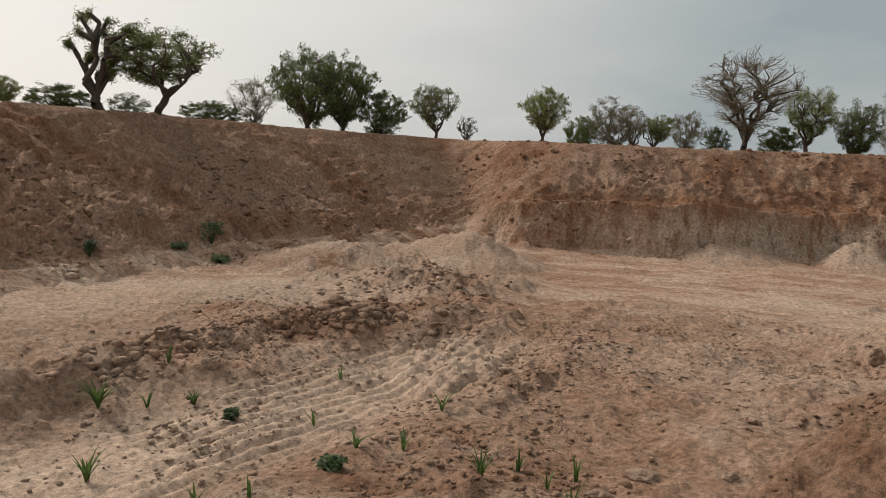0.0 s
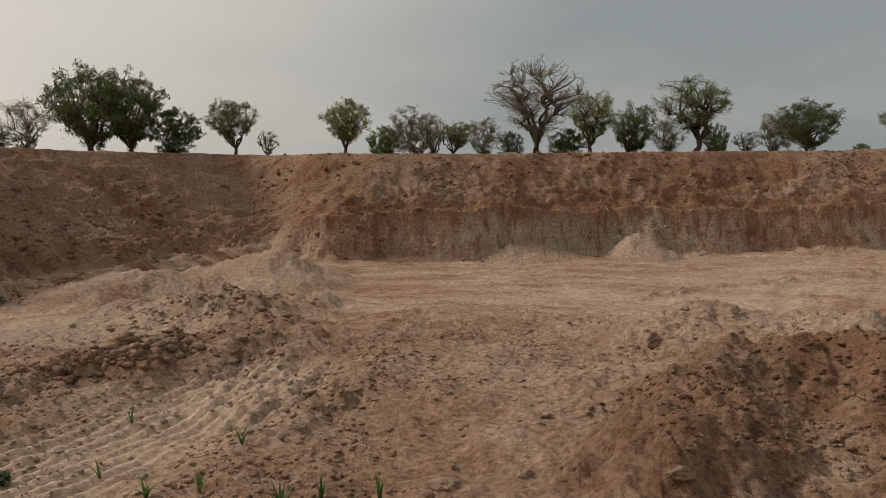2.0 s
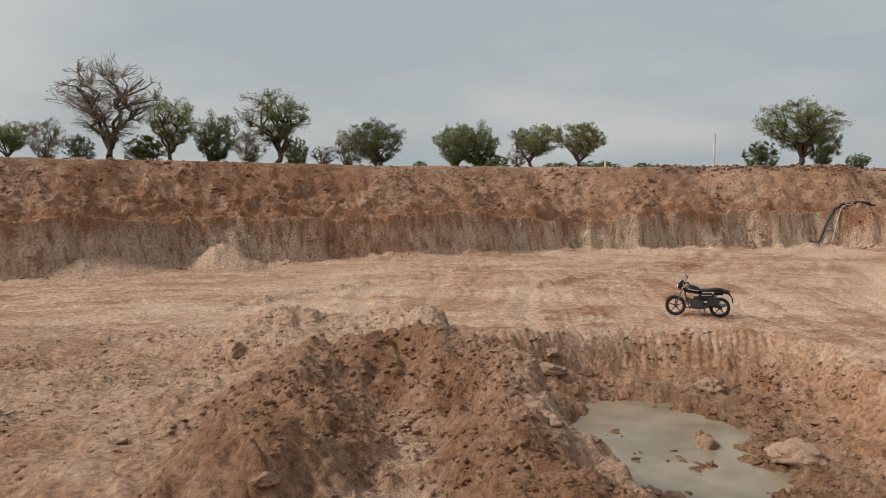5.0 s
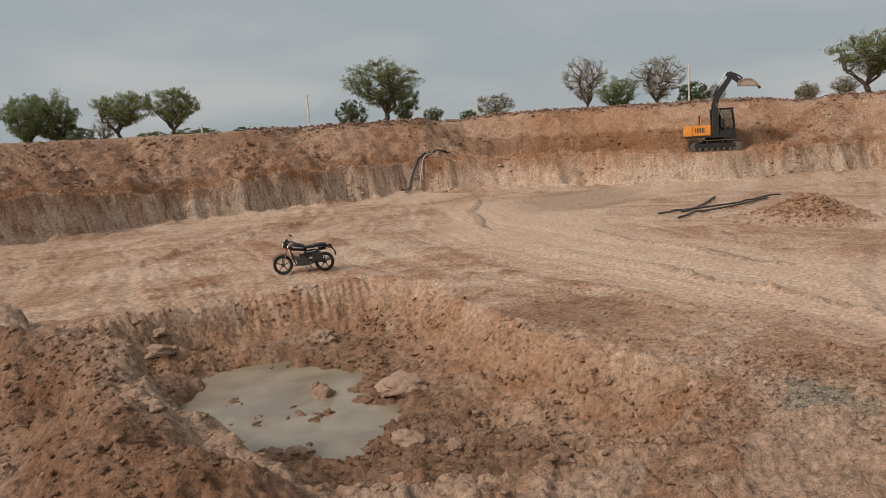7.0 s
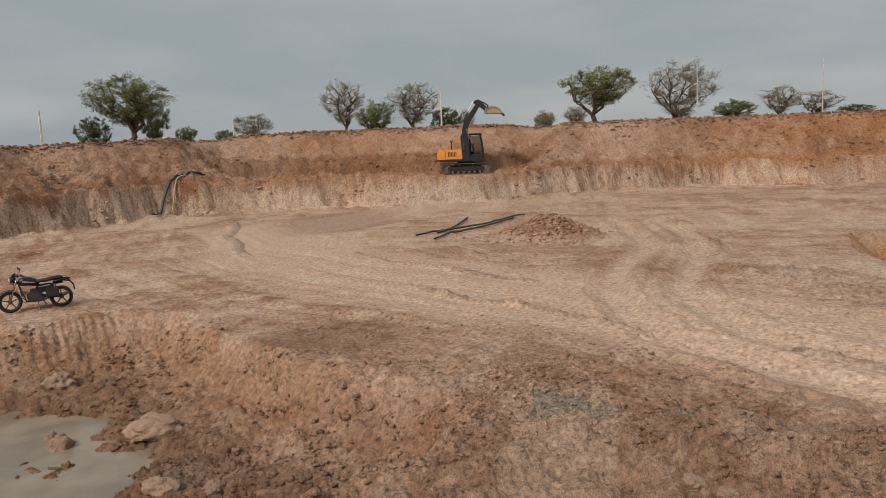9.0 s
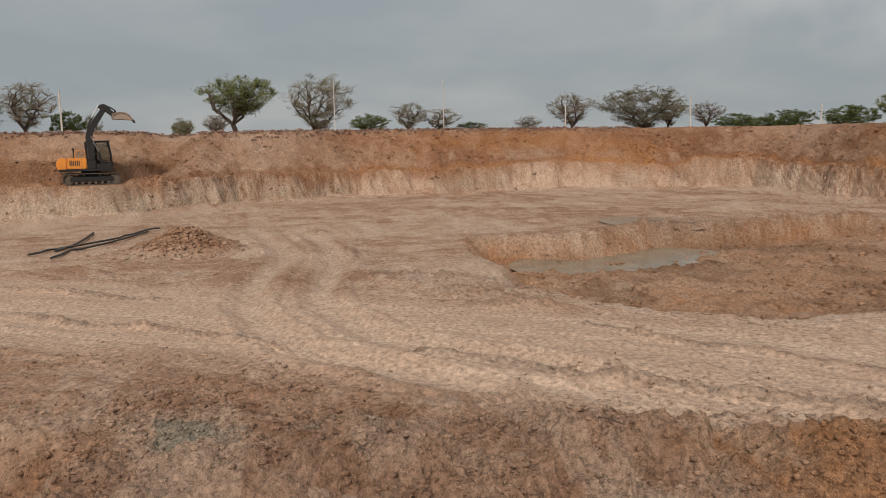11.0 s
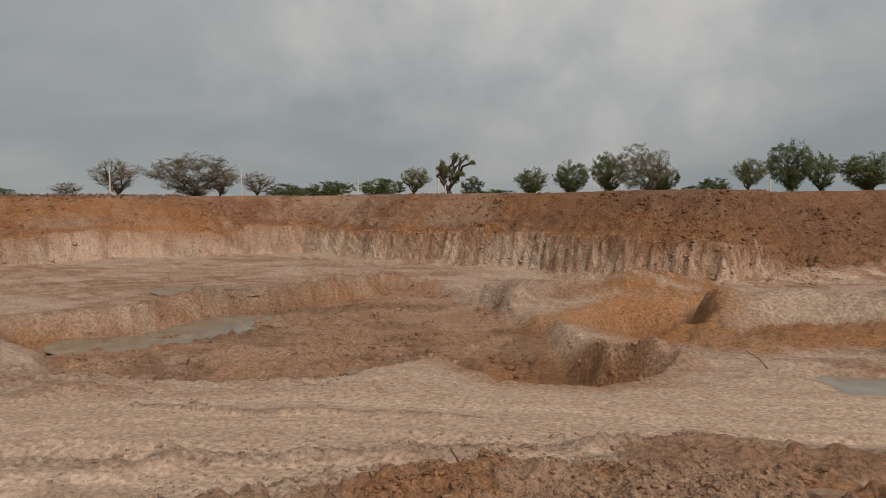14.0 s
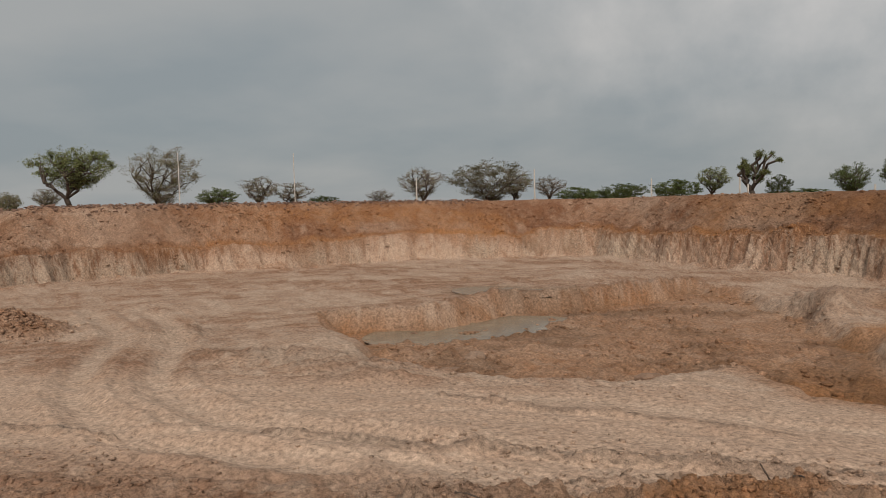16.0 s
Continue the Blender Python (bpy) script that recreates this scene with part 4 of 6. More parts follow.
plant_tree('bush', 21.1, -73.4, 1.9, 3.0)
plant_tree('sparse', 17.0, -69.3, 3.2, 3.2)
plant_tree('leafy', 13.3, -66.0, 4.2, 4.2)
plant_tree('leafy', 11.4, -68.3, 3.4, 2.7)
plant_tree('leafy', 8.1, -66.7, 3.2, 5.0)
plant_tree('leafy', 5.4, -66.9, 2.5, 3.0)


# ---- small builders ----
def part(name, bm, material, parent, label="", smooth_faces=False):
    """Links a bmesh as one mesh object under a thing or a part."""
    me = bpy.data.meshes.new(name)
    bm.normal_update()
    bm.to_mesh(me)
    bm.free()
    if smooth_faces:
        me.polygons.foreach_set("use_smooth", np.ones(len(me.polygons), bool))
    me.materials.append(material)
    ob = new(name, me)
    ob.parent = parent
    return tagged(ob, label)


def box(x0, x1, y0, y1, z0, z1, bevel=0.0, bm=None):
    out = bmesh.new() if bm is None else bm
    b = bmesh.new()
    bmesh.ops.create_cube(b, size=1.0)
    for v in b.verts:
        v.co = Vector(((x0 + x1) / 2 + v.co.x * (x1 - x0), (y0 + y1) / 2 + v.co.y * (y1 - y0), (z0 + z1) / 2 + v.co.z * (z1 - z0)))
    if bevel:
        bmesh.ops.bevel(b, geom=b.edges[:], offset=bevel, segments=2, affect="EDGES")
    me = bpy.data.meshes.new("tmp")
    b.to_mesh(me); b.free()
    out.from_mesh(me)
    bpy.data.meshes.remove(me)
    return out


def prism(outline, y0, y1, bevel=0.0):
    """A profile in x and z, drawn out along y."""
    b = bmesh.new()
    vs = [b.verts.new((x, y0, z)) for x, z in outline]
    f = b.faces.new(vs)
    got = bmesh.ops.extrude_face_region(b, geom=[f])
    for v in got["geom"]:
        if isinstance(v, bmesh.types.BMVert):
            v.co.y = y1
    bmesh.ops.recalc_face_normals(b, faces=b.faces[:])
    if bevel:
        bmesh.ops.bevel(b, geom=b.edges[:], offset=bevel, segments=2, affect="EDGES")
    return b


def pipe(points, r, sides=8, bm=None, taper=1.0):
    """A round bar along points, one closed skin."""
    b = bmesh.new() if bm is None else bm
    pts = [Vector(p) for p in points]
    rings = []
    for i, p in enumerate(pts):
        way = (pts[min(i + 1, len(pts) - 1)] - pts[max(i - 1, 0)]).normalized()
        q = way.to_track_quat("Z", "Y")
        rr = r * (1 + (taper - 1) * i / max(1, len(pts) - 1))
        rings.append([b.verts.new(p + q @ Vector((rr * math.cos(2 * math.pi * s / sides), rr * math.sin(2 * math.pi * s / sides), 0))) for s in range(sides)])
    for a, c in zip(rings, rings[1:]):
        k = min(range(sides), key=lambda j: (a[0].co - c[j].co).length)
        for s in range(sides):
            b.faces.new((a[s], a[(s + 1) % sides], c[(s + 1 + k) % sides], c[(s + k) % sides]))
    b.faces.new(rings[0][::-1]); b.faces.new(rings[-1])
    bmesh.ops.recalc_face_normals(b, faces=b.faces[:])
    return b


def ring(cx, cz, r, thick, y, wide, sides=28, tube_sides=8):
    """A tyre or rim: a torus round the y axis."""
    b = bmesh.new()
    loops = []
    for i in range(sides):
        w = 2 * math.pi * i / sides
        loops.append([b.verts.new((cx + (r + thick * math.cos(u)) * math.cos(w), y + wide * math.sin(u), cz + (r + thick * math.cos(u)) * math.sin(w))) for u in (2 * math.pi * j / tube_sides for j in range(tube_sides))])
    for i in range(sides):
        a, c = loops[i], loops[(i + 1) % sides]
        for j in range(tube_sides):
            b.faces.new((a[j], a[(j + 1) % tube_sides], c[(j + 1) % tube_sides], c[j]))
    bmesh.ops.recalc_face_normals(b, faces=b.faces[:])
    return b


def disc(cx, cz, r, y0, y1, sides=24):
    return prism([(cx + r * math.cos(2 * math.pi * k / sides), cz + r * math.sin(2 * math.pi * k / sides)) for k in range(sides)], y0, y1)


def loft(sections, sides=14, power=2.4):
    """A rounded body through sections (x, z of the middle, half width, half height)."""
    b = bmesh.new()
    rings = []
    for x, z, hw, hh in sections:
        row = []
        for s in range(sides):
            w = 2 * math.pi * s / sides
            c, sn = math.cos(w), math.sin(w)
            row.append(b.verts.new((x, hw * math.copysign(abs(c) ** (2 / power), c), z + hh * math.copysign(abs(sn) ** (2 / power), sn))))
        rings.append(row)
    for a, c in zip(rings, rings[1:]):
        for s in range(sides):
            b.faces.new((a[s], a[(s + 1) % sides], c[(s + 1) % sides], c[s]))
    b.faces.new(rings[0][::-1]); b.faces.new(rings[-1])
    bmesh.ops.recalc_face_normals(b, faces=b.faces[:])
    return b


# ---- water ----
def water_material():
    m = bpy.data.materials.new("muddy_water")
    m.use_nodes = True
    n, ln = m.node_tree.nodes, m.node_tree.links
    b = n["Principled BSDF"]
    b.inputs["Roughness"].default_value = 0.22
    g = n.new("ShaderNodeNewGeometry")
    a = n.new("ShaderNodeTexNoise"); a.inputs["Scale"].default_value, a.inputs["Detail"].default_value = 1.1, 6
    c = n.new("ShaderNodeTexNoise"); c.inputs["Scale"].default_value, c.inputs["Detail"].default_value = 7.0, 4
    for k in (a, c):
        ln.new(g.outputs["Position"], k.inputs["Vector"])
    r = n.new("ShaderNodeValToRGB")
    r.color_ramp.elements[0].position, r.color_ramp.elements[1].position = 0.35, 0.65
    r.color_ramp.elements[0].color, r.color_ramp.elements[1].color = (0.17, 0.14, 0.10, 1), (0.25, 0.21, 0.155, 1)
    ln.new(a.outputs[0], r.inputs[0]); ln.new(r.outputs[0], b.inputs["Base Color"])
    bp = n.new("ShaderNodeBump"); bp.inputs["Strength"].default_value, bp.inputs["Distance"].default_value = 0.15, 0.01
    ln.new(c.outputs[0], bp.inputs["Height"]); ln.new(bp.outputs[0], b.inputs["Normal"])
    return m


M_WATER = water_material()


def pool(cx, cy, rx, ry, z, label):
    """A still sheet of water; the lie of the ground draws its shore."""
    b = bmesh.new()
    rim = [b.verts.new((cx + rx * math.cos(w), cy + ry * math.sin(w), z)) for w in (2 * math.pi * k / 40 for k in range(40))]
    b.faces.new(rim)
    return tagged(part("water", b, M_WATER, None), label, "water", kind="structure")


pool(14.6, 8.2, 4.4, 3.7, -1.43, "shallow muddy grey-green water in the pit")
pool(26.8, -20.0, 3.4, 5.0, -0.68, "shallow muddy water along the wide pit's edge")
pool(2.9, -20.6, 2.0, 1.3, -0.13, "small murky puddle beside the spoil")
pool(33.0, -26.5, 3.6, 2.2, -0.06, "thin brown puddle on the pit floor")


# ---- clods and stones ----
def lump_template(seed):
    b = bmesh.new()
    bmesh.ops.create_icosphere(b, subdivisions=1, radius=1.0)
    rnd = random.Random(seed)
    for v in b.verts:
        v.co *= rnd.uniform(0.5, 1.3)
        v.co.x *= 1.25 if v.co.y > 0 else 0.8
    co = np.array([v.co[:] for v in b.verts])
    b.verts.index_update()
    fa = np.array([[v.index for v in f.verts] for f in b.faces])
    b.free()
    return co, fa


LUMPS = [lump_template(s) for s in range(6)]


def scatter(name, x, y, size, label, seed, category="clods"):
    """Many small lumps lying on the ground, joined."""
    rnd = np.random.RandomState(seed)
    z, soils = land("z", x, y), {k: land(k, x, y) for k in ("red", "pale", "damp", "orange", "green")}
    cos, fas, vals, k = [], [], {s: [] for s in soils}, 0
    kind = rnd.randint(0, len(LUMPS), len(x))
    for t, (co, fa) in enumerate(LUMPS):
        pick = np.where(kind == t)[0]
        w, s = rnd.rand(len(pick)) * 6.283, size[pick]
        c = co[None] * (s[:, None] * (0.5 + 0.9 * rnd.rand(len(pick), 3)))[:, None, :]
        c = np.stack([c[..., 0] * np.cos(w)[:, None] - c[..., 1] * np.sin(w)[:, None], c[..., 0] * np.sin(w)[:, None] + c[..., 1] * np.cos(w)[:, None], c[..., 2] * 0.65], -1)
        c += np.stack([x[pick], y[pick], z[pick] + s * 0.15], -1)[:, None, :]
        cos.append(c.reshape(-1, 3))
        fas.append((fa[None] + (k + np.arange(len(pick)) * len(co))[:, None, None]).reshape(-1, 3))
        k += len(pick) * len(co)
        for q in soils:
            vals[q].append(np.repeat(soils[q][pick], len(co)))
    co, fa = np.concatenate(cos).astype(np.float32), np.concatenate(fas).astype(np.int32)
    me = bpy.data.meshes.new(name)
    me.vertices.add(len(co)); me.vertices.foreach_set("co", co.ravel())
    me.loops.add(fa.size); me.loops.foreach_set("vertex_index", fa.ravel())
    me.polygons.add(len(fa)); me.polygons.foreach_set("loop_start", np.arange(0, fa.size, 3, dtype=np.int32))
    me.update(calc_edges=True)
    for q in soils:
        at = me.attributes.new(q, "FLOAT", "POINT")
        at.data.foreach_set("value", np.clip(np.concatenate(vals[q]), 0, 1).astype(np.float32))
    me.materials.append(M_CLOD)
    return tagged(new(name, me), label, category, kind="stuff")


def strewn(n, seed, x0, x1, y0, y1, keep):
    """Random places in a stretch of the plan, kept by a chance that varies over it."""
    rnd = np.random.RandomState(seed)
    x, y = rnd.uniform(x0, x1, n), rnd.uniform(y0, y1, n)
    ok = rnd.rand(n) < keep(x, y)
    return x[ok], y[ok], rnd


def near_keep(x, y):
    patch = smooth(-0.05, 0.3, fbm(x, y, 1.5, 3, 201))
    road, _ = line_distance([(-6, -20), (3, -16.2), (10, -13), (16, -8), (22, -2), (30, 6)], x, y)
    return np.clip(0.12 + patch, 0, 1) * smooth(1.5, 4.5, road) * smooth(24, 12, np.hypot(x, y)) * smooth(5.5, 6.5, np.hypot(x, y))


x, y, r_ = strewn(90000, 5, -7, 22, -15, 20, near_keep)
scatter("clods", x, y, 0.012 + 0.05 * r_.rand(len(x)) ** 4 + 0.012 * r_.rand(len(x)), "small crumbled clods of sandy soil strewn about", 5)


def along_lines(n, seed, lines, spread, lo, hi, label):
    rnd = np.random.RandomState(seed)
    xs, ys = [], []
    for pts in lines:
        pts = np.array(pts, float)
        t = rnd.rand(n) * (len(pts) - 1)
        i = np.minimum(t.astype(int), len(pts) - 2)
        f = (t - i)[:, None]
        p = pts[i] * (1 - f) + pts[i + 1] * f + rnd.randn(n, 2) * spread
        xs.append(p[:, 0]); ys.append(p[:, 1])
    x, y = np.concatenate(xs), np.concatenate(ys)
    return scatter("clods", x, y, lo + (hi - lo) * rnd.rand(len(x)) ** 3, label, seed)


along_lines(420, 8, [[(-5.3, 11.4), (-4.6, 13.6), (-3.4, 15.2), (-1.6, 16.1)], [(-2.4, 15.8), (-1.4, 16.2)]], 0.35, 0.03, 0.17, "row of broken pinkish clods along a low ridge")
along_lines(420, 9, [[(-0.6, 23), (0.3, 19.5), (0.2, 16.5), (0.9, 13.0)], [(-2.6, 20), (-0.8, 21.5), (1.4, 22)]], 0.8, 0.02, 0.13, "loose clods on a low heap of soil")
along_lines(700, 12, [[(34, -2.6), (35.2, -3.9), (36.5, -5.2)], [(33.5, -4.6), (36.6, -3.4)]], 0.9, 0.03, 0.16, "brown clods on a small heap by the pipes")
along_lines(420, 10, [[(5.6, 8.7), (7.4, 10.4), (9.4, 11.2), (10.4, 10.1)], [(7.5, 8.0), (8.5, 9.4)], [(9.7, 8.4), (8.4, 6.6), (7.2, 5.0)]], 0.7, 0.015, 0.085, "brown clods on the scooped spoil heap")
along_lines(600, 11, [[(7.9, -8.6), (6.8, -10.0), (5.0, -10.9), (3.0, -11.6)], [(13.2, -8.4), (10.6, -10.2), (8.2, -12.0), (5.2, -14.0)]], 0.5, 0.012, 0.075, "orange-brown clods on the low spoil ridge")


def verge_keep(x, y):
    d, _ = line_distance([(13.5, -1.5), (10.8, -3.4), (9.2, -6.0), (7.6, -9.0), (5, -11)], x, y)
    return smooth(2.6, 0.6, d) * (0.25 + smooth(-0.1, 0.25, fbm(x, y, 0.9, 3, 205)))


x, y, r_ = strewn(60000, 15, 2, 16, -13, 2.5, verge_keep)
scatter("clods", x, y, 0.010 + 0.016 * r_.rand(len(x)) + 0.05 * r_.rand(len(x)) ** 6, "fine crumbled soil between the pits", 15)


def pit_keep(x, y):
    d, _ = outline_distance(PIT_A, x, y)
    return smooth(0.2, -1.0, d) * (0.15 + smooth(-0.1, 0.3, fbm(x, y, 1.2, 3, 202)))


x, y, r_ = strewn(16000, 6, 9, 22, -1, 14, pit_keep)
scatter("clods", x, y, 0.02 + 0.085 * r_.rand(len(x)) ** 4, "damp brown clods in the muddy pit", 6)


def pit_b_keep(x, y):
    d, _ = outline_distance(PIT_B, x, y)
    return smooth(0.6, -0.4, d) * (0.1 + smooth(0.0, 0.3, fbm(x, y, 1.6, 3, 203)))


x, y, r_ = strewn(16000, 7, 6, 33, -38, -11, pit_b_keep)
scatter("clods", x, y, 0.025 + 0.12 * r_.rand(len(x)) ** 5, "damp clods in the wide shallow pit", 7)


def bank_keep(x, y):
    d, _ = outline_distance(PIT_FOOT, x, y)
    az = np.degrees(np.arctan2(x, y))
    return smooth(-1.2, 0.6, d) * smooth(6.5, 4.0, d) * (0.1 + smooth(-0.05, 0.25, fbm(x, y, 2.2, 3, 204))) * smooth(-60, -40, az)


x, y, r_ = strewn(210000, 8, -22, 70, -60, 44, bank_keep)
scatter("clods", x, y, 0.022 + 0.085 * r_.rand(len(x)) ** 2 + 0.13 * r_.rand(len(x)) ** 7, "clods and lumps on the loose banks", 9)

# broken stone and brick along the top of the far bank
M_RUBBLE = plain("rubble_stone", (0.22, 0.135, 0.098), 0.9, vary=0.3, scale=2.0, bump=0.5)


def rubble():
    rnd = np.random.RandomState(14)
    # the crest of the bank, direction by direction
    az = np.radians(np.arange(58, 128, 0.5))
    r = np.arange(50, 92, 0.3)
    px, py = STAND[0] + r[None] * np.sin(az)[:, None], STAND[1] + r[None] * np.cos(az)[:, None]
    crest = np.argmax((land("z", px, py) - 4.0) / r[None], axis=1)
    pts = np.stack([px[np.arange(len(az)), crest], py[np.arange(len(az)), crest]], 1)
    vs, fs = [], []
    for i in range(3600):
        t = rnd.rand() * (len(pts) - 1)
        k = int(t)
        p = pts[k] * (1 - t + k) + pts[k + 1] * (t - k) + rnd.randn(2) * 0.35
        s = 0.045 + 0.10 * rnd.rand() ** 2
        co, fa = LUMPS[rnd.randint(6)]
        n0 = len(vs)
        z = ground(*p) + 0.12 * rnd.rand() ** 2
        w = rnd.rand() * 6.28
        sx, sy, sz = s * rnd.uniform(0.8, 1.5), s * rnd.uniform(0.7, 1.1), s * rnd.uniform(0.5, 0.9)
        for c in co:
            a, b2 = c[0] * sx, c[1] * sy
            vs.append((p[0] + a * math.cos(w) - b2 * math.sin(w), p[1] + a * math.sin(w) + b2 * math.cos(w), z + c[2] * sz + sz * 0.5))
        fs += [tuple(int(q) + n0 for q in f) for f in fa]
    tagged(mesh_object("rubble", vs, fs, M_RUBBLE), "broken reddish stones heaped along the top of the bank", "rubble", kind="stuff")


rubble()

M_ROCK = plain("pale_rock", (0.255, 0.172, 0.120), 0.92, vary=0.22, scale=3.0, bump=0.7, bump_scale=9)
M_ROCK_DARK = plain("damp_rock", (0.215, 0.135, 0.09), 0.85, vary=0.25, scale=3.0, bump=0.7, bump_scale=9)


def rock(x, y, sx, sy, sz, seed, label, dark=False, turn=0.0):
    b = bmesh.new()
    bmesh.ops.create_icosphere(b, subdivisions=4, radius=1.0)
    off = Vector((seed * 7.1, seed * 3.3, seed * 1.7))
    for v in b.verts:
        n0 = v.co.normalized()
        k = 1 + 0.42 * noise.noise(n0 * 1.1 + off) + 0.24 * noise.noise(n0 * 2.6 + off) + 0.10 * noise.noise(n0 * 7 + off)
        v.co = n0 * k
        v.co.x, v.co.y, v.co.z = v.co.x * sx, v.co.y * sy, max(v.co.z, -0.45) * sz
    ob = part("rock", b, M_ROCK_DARK if dark else M_ROCK, None, smooth_faces=False)
    ob.matrix_world = pose(x, y, ground(x, y) + sz * 0.10, 0, 0, turn)
    return tagged(ob, label, "rock", "rocks about the pit")


rock(15.8, 12.2, 0.42, 0.25, 0.17, 1, "flat pale rock on the damp slope", turn=150)
rock(16.2, 12.45, 0.22, 0.18, 0.12, 2, "small pale rock beside a flat one", turn=40)
rock(18.6, 9.35, 0.32, 0.27, 0.24, 3, "rounded pale boulder above the muddy water", turn=110)
rock(15.6, 6.0, 0.46, 0.32, 0.27, 4, "large pale boulder at the water's edge", turn=105)
rock(15.5, 7.75, 0.34, 0.28, 0.34, 5, "dark wet rock standing in the water", True, 100)
rock(15.85, 8.1, 0.18, 0.16, 0.34, 6, "small dark wet rock standing in the water", True)
rock(12.85, 4.8, 0.32, 0.2, 0.16, 7, "pale rock on the damp pit floor", turn=60)
rock(12.9, 3.95, 0.30, 0.22, 0.18, 8, "rough brown rock on the pit floor", True, 20)
rock(12.2, 6.6, 0.26, 0.18, 0.14, 9, "wet rock at the near shore", True, 130)
rock(12.0, 6.95, 0.18, 0.16, 0.10, 10, "low wet rock at the near shore", True, 10)
rock(21.1, -15.6, 0.34, 0.3, 0.26, 11, "pale boulder at the edge of the wide pit", turn=15)
rock(20.3, -14.0, 0.36, 0.2, 0.14, 12, "flat brown rock on the pit's edge", True, 50)
rock(14.2, -15.6, 0.36, 0.24, 0.17, 13, "dark cracked clod on the pit's edge", True, 70)
rock(8.9, -10.2, 0.20, 0.14, 0.17, 14, "upright pale stone beside the track", turn=30)
rock(2.95, -11.3, 0.34, 0.16, 0.16, 15, "long brownish stone on the spoil ridge", True, 20)
rock(9.55, -3.1, 0.12, 0.11, 0.09, 16, "pale stone in loose soil", turn=20)
rock(9.75, -2.75, 0.13, 0.11, 0.1, 17, "rounded pale stone in loose soil", turn=70)
rock(9.0, -5.0, 0.13, 0.12, 0.1, 18, "brown stone in loose soil", True, 70)
rock(1.95, 8.6, 0.15, 0.12, 0.11, 19, "rounded pale clod among grass", turn=10)
rock(2.62, 9.05, 0.21, 0.13, 0.12, 20, "wedge of pale dried soil", turn=160)
rock(1.5, 12.3, 0.13, 0.12, 0.11, 21, "round pale clod on trodden soil")
rock(-3.75, 12.8, 0.19, 0.12, 0.13, 22, "pale clod at the foot of the ridge", turn=60)
rock(8.5, 14.6, 0.2, 0.13, 0.2, 23, "upright dark clod on the trodden ground", True, 20)
rock(47.0, 21.6, 0.4, 0.25, 0.2, 24, "brown block below the bank", True)
rock(3.6, 9.0, 0.12, 0.1, 0.08, 25, "small pale clod on trodden soil")
rock(5.0, 7.6, 0.15, 0.1, 0.09, 26, "brown clod on loose soil", True)

# ---- grass and weeds ----
M_WEED = leaf_material("weed_leaves", (0.065, 0.10, 0.035), (0.12, 0.16, 0.06))


def grass_tuft(x, y, height, blades, seed, label, material=None, lean=0.5):
    """A tuft of curved, tapering blades, each blade a part."""
    rnd = random.Random(seed)
    root = tagged(new("grass_tuft"), label, "grass", "grass tufts")
    root.matrix_basis = pose(x, y, ground(x, y) - 0.01)
    for k in range(blades):
        w, h = rnd.uniform(0, 6.28), height * rnd.uniform(0.65, 1.35)
        bend, wide = lean * rnd.uniform(0.3, 1.3) * h, 0.016 + 0.010 * rnd.random()
        c, s = math.cos(w), math.sin(w)
        b = bmesh.new()
        rows = []
        for j in range(6):
            u = j / 5
            r = 0.015 + bend * u ** 1.7
            z = h * (u - 0.28 * lean * u ** 3)
            half = wide * (1 - u) ** 0.7 * (0.5 + min(u * 3, 0.5)) + 0.0008
            rows.append((b.verts.new((c * r - s * half, s * r + c * half, z + 0.004)), b.verts.new((c * r, s * r, z)), b.verts.new((c * r + s * half, s * r - c * half, z + 0.004))))
        for p, q in zip(rows, rows[1:]):
            b.faces.new((p[0], p[1], q[1], q[0])); b.faces.new((p[1], p[2], q[2], q[1]))
        part("blade", b, material or M_GRASS, root, smooth_faces=True)
    return root


def weed(x, y, width, height, seed, label):
    """A low leafy plant: many stems with small leaves."""
    rnd = random.Random(seed)
    root = tagged(new("weed"), label, "plant", "weeds in the pit")
    root.matrix_basis = pose(x, y, ground(x, y) - 0.02)
    sv, sf, lv, lf = [], [], [], []
    for k in range(46):
        w, out = rnd.uniform(0, 6.28), rnd.random() ** 0.6
        tip = Vector((math.cos(w) * width / 2 * out, math.sin(w) * width / 2 * out, height * (1.05 - 0.7 * out * rnd.random())))
        midp = tip * 0.5 + Vector((0, 0, height * 0.15))
        tube(sv, sf, (0, 0, 0), midp, 0.006, 0.004, 3); tube(sv, sf, midp, tip, 0.004, 0.002, 3)
        for _ in range(12):
            t = rnd.uniform(0.3, 1.05)
            c = midp.lerp(tip, t) + Vector([rnd.gauss(0, 0.03) for _ in range(3)])
            u = Vector((rnd.gauss(0, 1), rnd.gauss(0, 1), rnd.gauss(0, 0.6))).normalized()
            v = u.orthogonal().normalized() * 0.02
            u *= 0.045
            n0 = len(lv)
            lv += [tuple(c - u), tuple(c + v), tuple(c + u), tuple(c - v)]
            lf.append((n0, n0 + 1, n0 + 2, n0 + 3))
    tagged(mesh_object("stems", sv, sf, M_WEED, root), kind="stuff")
    tagged(mesh_object("leaves", lv, lf, M_WEED, root), kind="stuff")
    return root


